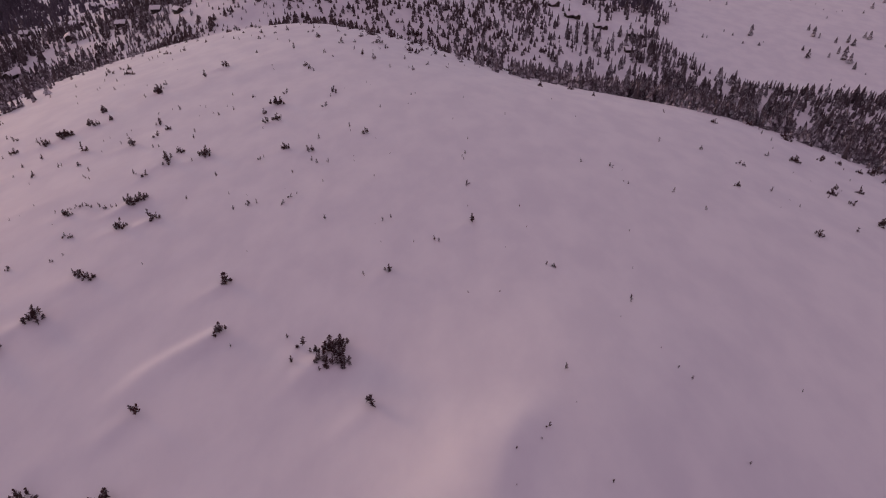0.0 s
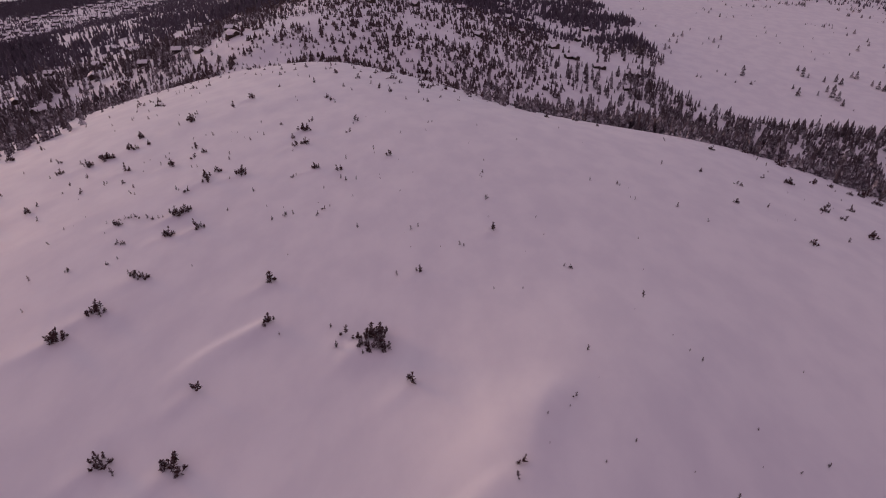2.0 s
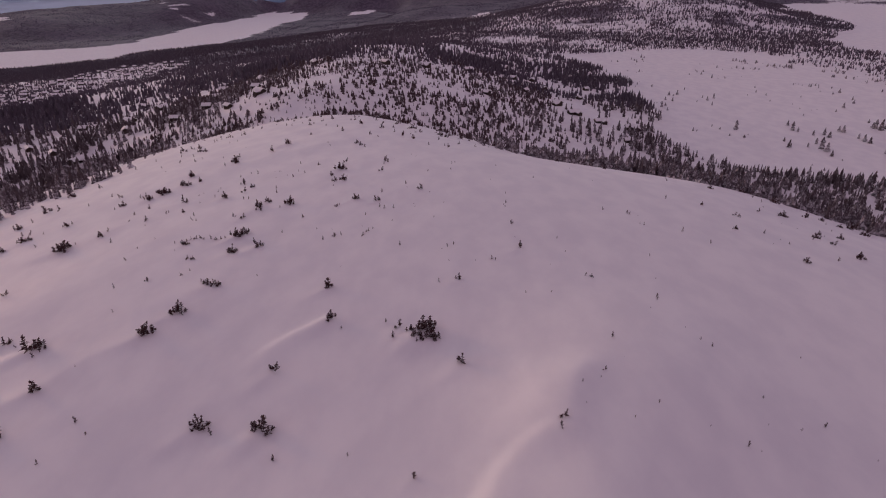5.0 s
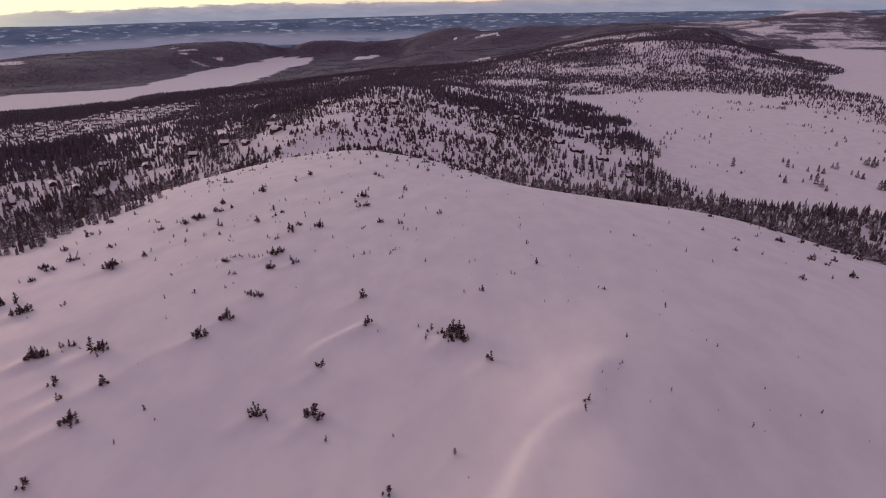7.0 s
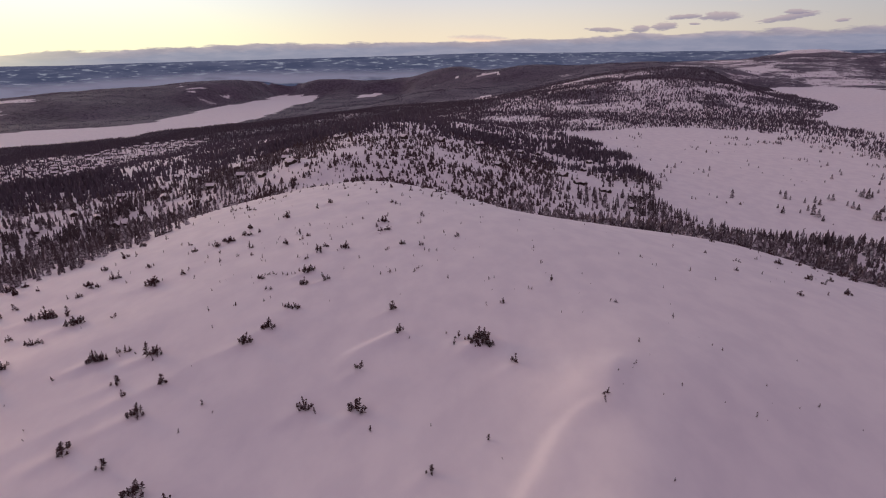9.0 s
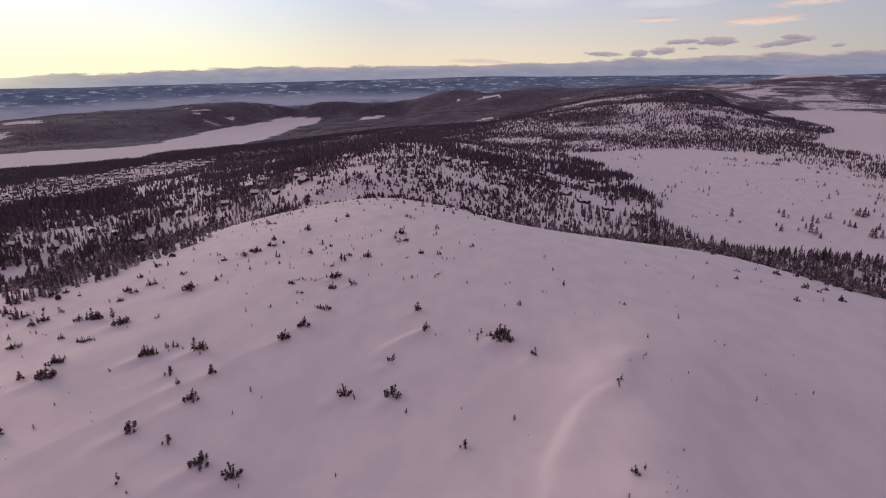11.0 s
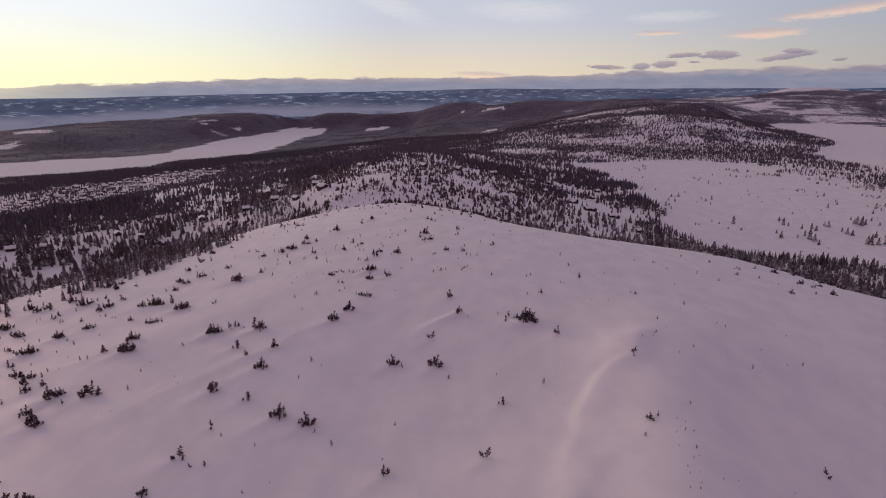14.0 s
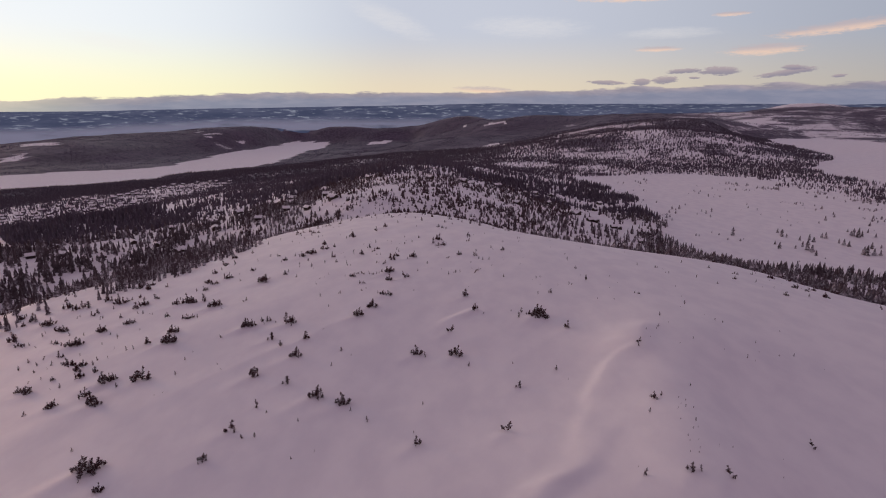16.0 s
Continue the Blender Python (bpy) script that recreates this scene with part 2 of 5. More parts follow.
def land_height(x, y):
    x, y = np.asarray(x, float), np.asarray(y, float)
    q = -0.85 * x + 0.35 * y
    low = -46 - 44 * smooth(q, 320, 760) - 56 * smooth(q, 700, 1300)
    start = 190 + 0.5 * np.maximum(0, -100 - x)
    plateau = 1 / (1 + np.exp(-np.clip((y - start) / 20, -40, 40))) * np.exp(-((x + 90) / 115) ** 2) * np.exp(-(np.maximum(0, y - 360) / 330) ** 2)
    low = low + 38 * plateau
    flat_land = smooth(x, 60, 130) * (1 - smooth(y, 600, 760))
    low = low + fractal(x, y, 160, 4, 3) * 5 * (1 - 0.97 * flat_land) * smooth(np.hypot(x, y - 40), 200, 420)
    for hx, hy, w, d, h in LOW_HILLS + [FELL]:
        low = low + h * np.exp(-((x - hx) / w) ** 2 - ((y - hy) / d) ** 2)
    far = smooth(np.hypot(x, y), 1200, 2600)
    low = low + far * fractal(x, y, 520, 5, 5) * 18
    # far rims of the country, and the long ridge beyond the western valley
    r = np.hypot(x, y + 120)
    az = np.degrees(np.arctan2(x, y + 120))
    rim = np.interp(az, RIM_AZ, RIM_Z) + 7 * fractal(az, 0 * az, 7, 4, 8)
    low = low + (rim - low) * smooth(r, 3750, 4600)
    # frozen lakes lie dead level, and the land falls gently to their shores
    low = low + (np.minimum(low, -138.0) - low) * np.exp(-((x + 490) / 130) ** 2 - ((y - 2430) / 300) ** 2)
    low = low + (POND_LEVEL - low) * (1 - smooth(np.hypot((x + 540) / 150, (y - 2800) / 170), 0.75, 1.3))
    wx, wy = wobble(x, y, 90, 22)
    for shore, level in ((LAKE_WEST, -145.0), (LAKE_EAST, -45.0)):
        low = low + (np.minimum(low, level + 1) - low) * (1 - smooth(edge_distance(wx, wy, shore), 0, 170))
    west, east = inside(wx, wy, LAKE_WEST), inside(wx, wy, LAKE_EAST)
    low = np.where(west, -145.0, np.where(east, -45.0, np.where((q > 1100) & (r < 3750), np.maximum(low, -144.0), low)))
    a, b = hill_height(x, y), low
    z = 0.5 * (a + b + np.sqrt((a - b) ** 2 + 9.0))
    z = np.where(west | east, low, z)
    # wind-packed drifts on the open snow
    near = 1 - smooth(np.hypot(x + 20, y - 20), 250, 420)
    u, v = 0.61 * x + 0.79 * y, -0.79 * x + 0.61 * y
    crest = (1 - np.abs(value_noise(u / 3.4 + 3 * value_noise(x, y, 30, 37), v, 17, 35))) ** 3
    drift = 0.66 * fractal(u / 2.8, v, 24, 2, 31) + 0.28 * crest + 0.10 * fractal(u / 3.0, v, 6, 2, 41)
    ripple = 0.16 * fractal(u / 2.6, v, 8.5, 2, 43) * smooth(-x, 10, 60)
    z = z + near * (drift + ripple) * (0.05 + 0.95 * smooth(-x, -25, 45)) * (1 - smooth(x, 100, 160))
    return z + snow_forms(x, y)


# crests of the two long drifts on the knoll and the lip of the scooped swell above them: south to north
CORNICE_Y = [-75, -60, -41.4, -36.4, -28.6, -22.9, -19.2, -15.5, -11.8]
CORNICE_X = [-12, -7.5, -2.3, -0.6, 2.1, 4.4, 5.9, 8.8, 13.3]
SPUR_Y = [-80, -56.3, -53.5, -49.0, -45.0, -40.3, -38.4]
SPUR_X = [-27, -9.4, -5.5, -2.2, 0.4, 3.0, 4.2]
LIP_Y = [-14, -9.7, -6, -1, 4]
LIP_X = [12.8, 13.4, 14.4, 16.6, 18.0]
TAILS = []      # snow lying to the south-west of the larger shrubs: x, y, size


def snow_forms(x, y):
    x, y = np.atleast_1d(np.asarray(x, float)), np.atleast_1d(np.asarray(y, float))
    out = np.zeros(x.shape)
    sel = (np.abs(x + 10) < 150) & (y > -130) & (y < 140)
    if not sel.any():
        return out if out.size > 1 else float(out[0])
    px, py = x[sel], y[sel]
    d = (px - np.interp(py, CORNICE_Y, CORNICE_X)) * 0.85 + 0.5 * value_noise(px, py, 6, 95)
    form = np.where(d < 0, np.exp(-(d / 1.4) ** 2), np.exp(-(d / 3.4) ** 2)) * (0.56 + 0.30 * value_noise(px, py, 9, 97)) * smooth(py, -52, -38) * (1 - smooth(py, -17, -11))
    d = (px - np.interp(py, SPUR_Y, SPUR_X)) * 0.72 + 0.4 * value_noise(px, py, 5, 96)
    form += np.where(d < 0, np.exp(-(d / 2.6) ** 2), np.exp(-(d / 1.9) ** 2)) * (0.62 + 0.3 * value_noise(px, py, 8, 98)) * smooth(py, -78, -60) * (1 - smooth(py, -49, -39))
    # a rounded swell north of the drifts, scooped on its lee
    d = px - np.interp(py, LIP_Y, LIP_X) + 0.5 * value_noise(px, py, 3.5, 99)
    form += 1.0 * np.where(d < 0, np.exp(-(d / 7.0) ** 2), np.exp(-(d / 3.2) ** 2)) * smooth(py, -18, -9) * (1 - smooth(py, -6, 3))
    # a narrow ridge trailing from a bush
    along, off = -0.61 * (px + 21.3) - 0.79 * (py - 10.8), 0.79 * (px + 21.3) - 0.61 * (py - 10.8) + 0.6 * np.sin(py * 0.35)
    form += 0.34 * np.where(off < 0, np.exp(-(off / 1.1) ** 2), np.exp(-(off / 2.2) ** 2)) * smooth(along, -1.5, 1) * (1 - smooth(along, 9, 17))
    for tx, ty, h in TAILS:
        along, off = -0.61 * (px - tx) - 0.79 * (py - ty), 0.79 * (px - tx) - 0.61 * (py - ty)
        length = 2.2 * h + 1.5
        form += 0.10 * h * np.exp(-(off / (0.35 * h + 0.55)) ** 2) * np.exp(-((along - 0.35 * length) / (0.55 * length)) ** 2)
        form -= 0.05 * h * np.exp(-((px - tx - 0.4 * h) ** 2 + (py - ty - 0.5 * h) ** 2) / (0.6 * h + 0.3) ** 2)
    out[sel] = form
    return out if out.size > 1 else float(out[0])

# ---- plan: where shrubs and lone trees stand (x, y, height) ----
BROAD_A = [(-42.8, -33.1, 2.4), (-48.4, -31.7, 2.5), (-60.0, -50.8, 1.3), (-58.3, -43.0, 1.0), (-24.0, -12.6, 2.6), (-32.3, -12.3, 2.2), (12.8, -12.8, 1.2), (-71.3, -58.3, 1.4), (-62.7, -24.6, 2.2), (-75.0, -52.7, 1.5), (-57.4, -16.2, 2.3), (-75.8, -54.1, 3.3), (-77.3, -54.1, 1.9), (-5.4, 5.4, 1.7), (19.1, -3.4, 0.7), (-7.1, 5.7, 1.3), (-4.0, 5.5, 1.3), (-4.6, 6.9, 2.1), (-7.9, 7.4, 1.3), (-6.2, 7.4, 2.7), (-5.2, 8.4, 2.2), (-21.0, 10.0, 1.8), (-49.1, 5.5, 2.3), (-46.9, 11.3, 2.4), (-85.4, -24.9, 3.1), (-64.4, 2.0, 2.0), (-90.0, -33.7, 2.5), (-73.2, 0.4, 1.7), (-73.9, -0.2, 2.0), (-74.6, -0.8, 2.2), (-44.1, 19.7, 1.6), (-92.5, -24.6, 1.7)]
BROAD_B = [(-92.2, -23.7, 1.5), (-93.3, -25.6, 2.4), (-45.7, 20.1, 1.4), (-97.8, -34.5, 1.4), (-97.7, -33.5, 1.6), (-101.8, -35.8, 1.0), (-89.3, -8.1, 3.0), (-88.8, -7.2, 1.6), (-52.2, 23.4, 0.7), (-90.2, -7.9, 1.9), (-57.7, 21.6, 1.0), (-100.9, -22.1, 1.7), (22.3, 26.5, 0.8), (-91.3, -1.6, 1.7), (-92.0, -2.4, 2.2), (-52.9, 29.6, 0.9), (-46.2, 32.4, 1.9), (-103.7, -19.0, 2.0), (-54.0, 29.8, 0.9), (-41.4, 35.1, 1.3), (-106.6, -22.4, 1.1), (-104.2, -16.5, 1.6), (-108.7, -27.1, 1.9), (-21.7, 40.2, 0.9), (-27.6, 39.8, 1.1), (-111.1, -26.1, 1.5), (-107.2, -15.8, 1.6), (-21.1, 42.3, 0.9), (-92.9, 9.1, 1.2), (-93.8, 8.5, 1.5), (-47.9, 39.1, 2.0), (-109.3, -14.4, 1.9)]
BROAD_C = [(-47.2, 39.8, 1.6), (-51.9, 38.2, 0.8), (-57.5, 36.2, 1.3), (-94.9, 8.4, 1.2), (-58.2, 36.5, 1.1), (-49.7, 40.3, 1.1), (-47.0, 41.3, 1.8), (-55.3, 38.7, 1.2), (-56.6, 38.8, 0.9), (-91.3, 15.4, 1.6), (-57.5, 38.6, 0.7), (-90.7, 16.6, 2.2), (-90.0, 17.7, 1.9), (8.7, 50.3, 1.0), (-115.0, -3.0, 1.7), (-115.8, -3.7, 2.3), (-108.3, 8.6, 1.2), (-116.8, -4.2, 1.7), (-109.3, 8.2, 1.4), (-98.9, 20.7, 2.3), (-110.0, 7.5, 1.4), (-31.0, 55.7, 1.1), (-113.7, 4.2, 1.8), (-114.2, 3.6, 2.1), (-100.8, 21.5, 2.9), (-103.4, 19.9, 1.9), (-85.4, 37.6, 2.8), (-42.8, 57.7, 2.4), (-27.6, 61.3, 1.7), (-122.8, -0.9, 1.3), (-48.5, 59.4, 1.5), (-74.7, 51.6, 1.2)]
BROAD_D = [(-67.5, 55.3, 1.0), (-101.8, 33.2, 1.4), (-79.0, 51.7, 0.6), (-114.7, 22.9, 2.7), (-101.0, 39.2, 1.4), (-127.6, 8.1, 1.9), (-132.6, 0.3, 1.2), (-129.6, 9.0, 1.6), (-98.8, 44.6, 1.3), (-99.9, 43.8, 1.5), (-104.1, 40.4, 1.8), (-135.0, 1.3, 1.5), (-94.8, 51.8, 1.5), (-34.3, 76.5, 1.8), (-57.0, 71.8, 1.3), (-124.2, 26.6, 3.1), (-140.1, 5.7, 2.8), (-136.4, 14.3, 2.3), (-138.0, 13.8, 1.9), (-88.0, 63.7, 1.6), (-83.0, 67.0, 2.1), (61.7, 62.7, 1.3), (-108.0, 52.9, 1.7), (-123.0, 38.9, 2.5), (-80.7, 71.2, 2.4), (-136.4, 24.2, 2.0), (-37.6, 86.2, 2.2), (-36.6, 86.9, 1.9), (-82.9, 72.4, 1.4), (-76.8, 76.9, 1.4), (84.8, 53.1, 1.9), (-78.6, 77.0, 1.9)]
BROAD_E = [(-146.1, 16.1, 1.6), (-127.5, 41.8, 2.2), (-75.0, 79.8, 1.4), (-125.3, 45.0, 1.7), (86.3, 54.6, 1.5), (-141.6, 28.1, 2.4), (-45.0, 91.7, 0.9), (68.0, 76.1, 1.0), (67.3, 76.8, 1.1), (-80.5, 86.0, 2.0), (83.2, 67.2, 1.6), (-152.9, 23.0, 2.4), (60.9, 83.3, 1.1), (-72.4, 97.7, 2.7), (91.9, 72.2, 1.5), (-113.7, 80.1, 2.0), (78.2, 87.4, 1.2), (84.6, 87.1, 2.1), (107.0, 86.1, 2.2), (103.1, 91.3, 1.3), (73.3, 110.7, 1.6), (100.2, 95.3, 1.4), (107.1, 92.5, 2.2), (28.1, 133.3, 1.8), (-6.7, 138.0, 1.1), (92.9, 108.5, 2.3), (111.3, 97.3, 2.3), (-97.1, 124.9, 1.7), (93.9, 112.8, 1.7), (38.1, 138.1, 1.7), (86.6, 118.5, 1.7), (117.5, 104.2, 2.4)]
BROAD_F = [(115.5, 107.5, 2.1), (-12.9, 160.7, 2.1), (-15.5, 162.9, 2.5), (-26.2, 164.3, 2.3), (2.3, 171.5, 1.3), (-32.1, 183.6, 2.5), (-33.8, 186.5, 2.1), (20.8, 188.8, 3.2), (-58.7, 193.4, 1.9), (24.1, 212.9, 3.0), (-17.5, 217.3, 2.9), (71.3, 206.6, 2.0), (-49.8, 218.4, 3.3), (-22.1, 224.6, 3.9), (-20.1, 224.7, 3.5)]
SLIM_A = [(3.3, -55.5, 1.3), (-14.2, -41.1, 2.0), (3.0, -53.7, 0.3), (-28.3, -44.8, 1.8), (-29.1, -41.4, 0.5), (9.4, -55.2, 1.5), (10.6, -55.2, 1.0), (10.4, -51.3, 0.4), (11.6, -51.3, 0.4), (11.3, -48.4, 0.3), (12.1, -50.2, 0.3), (14.0, -55.8, 1.6), (14.0, -54.8, 0.5), (11.5, -47.0, 0.4), (12.6, -48.1, 0.3), (-28.8, -32.3, 0.8), (-37.4, -38.4, 1.1), (8.2, -39.1, 0.9), (-43.7, -47.4, 0.4), (12.9, -44.9, 0.4), (15.2, -48.9, 0.3), (11.9, -42.2, 0.3), (13.8, -44.3, 0.3), (-46.7, -49.5, 0.7), (14.1, -42.5, 0.7), (17.2, -48.5, 0.3), (-11.7, -25.6, 1.6), (12.6, -38.6, 0.4), (10.0, -34.9, 1.4), (-41.0, -35.4, 0.8), (14.1, -37.8, 0.5), (13.6, -37.0, 0.3)]
SLIM_B = [(11.3, -34.0, 1.0), (15.2, -38.0, 0.4), (22.4, -52.6, 0.3), (13.9, -34.7, 0.3), (-2.4, -23.6, 0.4), (14.8, -35.5, 0.3), (-48.8, -39.8, 0.8), (-4.2, -19.4, 1.3), (25.0, -47.1, 0.3), (-54.4, -44.4, 1.1), (-21.3, -17.1, 1.1), (-12.5, -16.3, 0.7), (-56.3, -45.0, 1.1), (17.5, -29.5, 0.6), (-60.0, -51.9, 0.6), (-55.2, -37.5, 0.8), (-59.0, -43.0, 2.0), (-30.5, -13.3, 1.2), (-57.7, -35.3, 1.4), (32.2, -41.2, 1.4), (-55.4, -26.9, 1.9), (-48.7, -19.5, 0.8), (12.3, -14.3, 1.1), (-45.9, -14.6, 0.6), (-48.4, -12.6, 1.2), (15.6, -10.3, 0.3), (-26.0, -2.1, 2.1), (21.1, -11.8, 0.4), (-75.4, -56.7, 0.7), (15.7, -6.5, 0.5), (0.2, -0.1, 2.0), (18.3, -4.9, 0.4)]
SLIM_C = [(24.6, -9.0, 0.7), (-6.6, 4.3, 0.8), (-10.4, 5.7, 1.3), (30.0, -11.6, 0.3), (33.6, -13.8, 1.0), (-70.5, -22.1, 0.5), (-57.5, -7.6, 2.1), (-62.2, -11.5, 1.5), (35.0, -14.2, 0.3), (-18.8, 8.0, 0.6), (-9.8, 8.3, 1.5), (-82.6, -48.5, 1.0), (-77.6, -31.0, 0.3), (-4.5, 8.7, 0.8), (-12.1, 9.7, 0.8), (-78.9, -31.6, 0.3), (-72.4, -19.7, 0.5), (-55.3, -2.5, 0.4), (22.2, -0.0, 0.3), (37.7, -9.6, 0.3), (-65.8, -7.4, 2.1), (-48.2, 6.4, 1.4), (-79.5, -23.2, 1.1), (21.7, 5.1, 1.1), (41.8, -9.4, 0.5), (-63.6, 0.0, 1.1), (39.1, -4.6, 0.6), (-88.4, -34.2, 1.8), (-80.9, -16.8, 0.8), (-65.2, 1.1, 3.1), (49.1, -12.7, 0.3), (45.4, -8.0, 0.8)]
SLIM_D = [(-23.5, 19.6, 2.2), (-89.2, -27.4, 1.1), (-81.1, -13.1, 0.4), (-68.4, 2.4, 0.7), (-4.7, 22.1, 0.9), (-70.7, 1.3, 0.6), (-78.1, -6.2, 1.2), (10.1, 19.1, 0.6), (-57.9, 11.2, 0.8), (36.2, 5.9, 0.8), (-93.3, -30.8, 2.3), (-70.6, 3.1, 1.6), (35.1, 7.6, 0.6), (-70.1, 3.8, 1.1), (-71.9, 2.5, 1.4), (-1.3, 23.5, 1.4), (14.4, 19.6, 0.5), (33.8, 10.6, 0.3), (-37.7, 23.2, 0.5), (-23.2, 26.7, 0.3), (-47.1, 21.0, 0.8), (29.9, 15.9, 0.3), (-3.5, 30.1, 0.4), (-62.3, 18.8, 1.2), (1.4, 30.6, 0.4), (-51.2, 25.1, 0.7), (-98.5, -20.2, 1.5), (49.4, 6.7, 0.5), (32.1, 19.9, 1.2), (5.2, 31.5, 0.8), (-102.3, -25.9, 1.2), (4.6, 31.7, 1.0)]
SLIM_E = [(21.2, 26.9, 0.9), (-104.0, -26.4, 0.5), (-96.4, -10.6, 1.2), (-5.2, 34.8, 0.3), (-94.7, -7.5, 1.9), (15.4, 30.7, 0.3), (-13.5, 35.7, 1.2), (-97.8, -11.0, 1.3), (-4.1, 36.1, 1.0), (-101.6, -16.8, 1.3), (-100.2, -13.9, 0.5), (-91.4, 0.1, 1.1), (-3.0, 37.0, 0.9), (-102.3, -14.4, 1.0), (-42.1, 34.8, 2.0), (-108.2, -26.7, 1.5), (-29.5, 38.0, 1.0), (33.9, 27.9, 0.4), (10.0, 37.5, 1.7), (-26.3, 40.1, 1.0), (-102.7, -8.0, 0.5), (-91.0, 8.1, 1.3), (-110.0, -21.4, 0.8), (18.8, 37.0, 0.4), (-58.3, 33.2, 0.4), (-82.7, 18.2, 1.4), (-28.8, 42.6, 0.4), (-66.7, 29.8, 0.9), (-20.3, 43.5, 0.6), (-87.5, 14.3, 0.6), (-111.9, -22.7, 0.8), (-39.0, 41.2, 0.8)]
SLIM_F = [(-32.1, 42.8, 0.6), (-50.2, 38.6, 0.7), (-51.0, 38.4, 0.9), (9.2, 42.3, 0.4), (-22.9, 45.1, 0.3), (-53.1, 38.7, 1.1), (-46.2, 41.7, 0.5), (-60.1, 36.8, 0.6), (-58.1, 37.9, 0.6), (-111.6, -13.7, 0.5), (-109.8, -9.8, 0.7), (-113.4, -15.5, 0.5), (-16.9, 48.2, 0.5), (-67.2, 34.9, 0.6), (-108.1, -4.5, 0.7), (-106.3, -1.5, 1.3), (17.9, 43.5, 0.6), (-103.4, 3.1, 0.7), (-66.1, 36.1, 0.3), (-113.8, -13.7, 1.2), (-115.4, -16.9, 1.0), (35.5, 38.6, 0.6), (-8.1, 50.8, 0.5), (-100.7, 10.8, 1.5), (-65.7, 39.2, 0.5), (-37.0, 49.4, 1.0), (-23.4, 51.4, 0.7), (8.7, 49.3, 0.5), (-115.0, -9.7, 1.9), (-117.7, -13.3, 1.1), (-110.1, 1.4, 0.9), (-50.4, 49.1, 1.4)]
SLIM_G = [(-118.6, -10.2, 1.2), (-121.1, -14.6, 1.3), (-19.9, 55.5, 1.2), (-96.3, 22.5, 2.3), (-52.5, 49.6, 0.6), (-17.9, 56.1, 1.1), (-53.2, 50.1, 1.1), (-21.1, 56.4, 1.1), (-75.8, 39.5, 1.1), (-13.0, 56.9, 0.4), (-106.2, 13.3, 0.6), (-121.8, -10.9, 1.2), (-30.6, 56.9, 0.7), (-107.3, 13.7, 0.6), (-61.3, 48.8, 0.7), (-44.0, 55.0, 0.7), (-13.5, 58.9, 0.4), (-48.6, 54.2, 2.2), (-62.5, 49.4, 1.0), (-119.8, -3.0, 1.1), (-117.8, 2.3, 1.0), (-22.6, 60.4, 1.7), (-6.7, 60.5, 0.4), (-109.9, 14.9, 1.1), (-49.7, 56.0, 1.9), (-22.2, 61.2, 1.0), (-84.4, 40.1, 0.7), (-63.4, 52.2, 1.2), (-80.5, 43.2, 1.6), (7.7, 60.3, 0.6), (-73.1, 48.2, 0.5), (-111.8, 15.6, 0.8)]
SLIM_H = [(7.3, 61.6, 0.6), (-105.0, 25.2, 1.0), (-115.4, 13.4, 1.4), (-80.6, 46.0, 1.1), (7.9, 62.9, 1.0), (-124.7, -0.1, 1.2), (-123.0, 4.2, 1.1), (-22.2, 66.6, 1.1), (-127.8, -1.6, 0.7), (-101.1, 33.6, 1.0), (-93.8, 40.3, 0.9), (-10.6, 67.6, 0.4), (-71.5, 54.7, 1.1), (51.3, 49.5, 0.9), (-103.9, 32.3, 1.2), (38.8, 56.4, 0.9), (-54.3, 62.1, 0.8), (-71.3, 55.4, 0.7), (-115.5, 20.1, 2.0), (-55.5, 62.1, 1.0), (38.1, 57.3, 0.5), (-121.4, 14.7, 1.0), (-121.9, 14.2, 1.3), (-13.1, 70.2, 1.7), (-48.7, 66.2, 1.0), (-16.6, 70.9, 0.5), (-101.7, 38.1, 1.4), (47.1, 55.3, 1.2), (-66.3, 61.2, 0.5), (-131.8, 1.2, 0.9), (-61.0, 63.9, 2.0), (8.1, 70.6, 0.6)]
SLIM_I = [(-114.1, 28.5, 1.7), (31.1, 64.7, 0.9), (-17.2, 72.9, 1.3), (-35.7, 71.3, 0.6), (-80.4, 56.2, 1.0), (38.9, 62.7, 0.3), (-131.8, 5.7, 1.2), (-49.9, 69.5, 1.0), (37.1, 63.6, 0.8), (-64.1, 64.9, 0.9), (-70.8, 62.1, 2.3), (36.7, 64.3, 1.0), (-57.6, 67.8, 1.4), (69.3, 45.1, 1.5), (-130.9, 9.0, 1.6), (-122.8, 21.5, 1.3), (-97.4, 47.5, 0.7), (-78.6, 59.7, 1.3), (-132.9, 8.0, 0.9), (-126.7, 17.8, 1.6), (-35.9, 74.7, 1.6), (-36.9, 75.1, 1.1), (-126.7, 19.7, 1.7), (-100.8, 47.6, 1.3), (-33.4, 76.5, 1.3), (-69.2, 66.7, 0.5), (-102.1, 46.8, 1.3), (-120.1, 29.8, 1.7), (-94.4, 53.2, 1.0), (-122.5, 27.6, 1.5), (-130.6, 17.0, 1.0), (-68.6, 68.4, 0.4)]
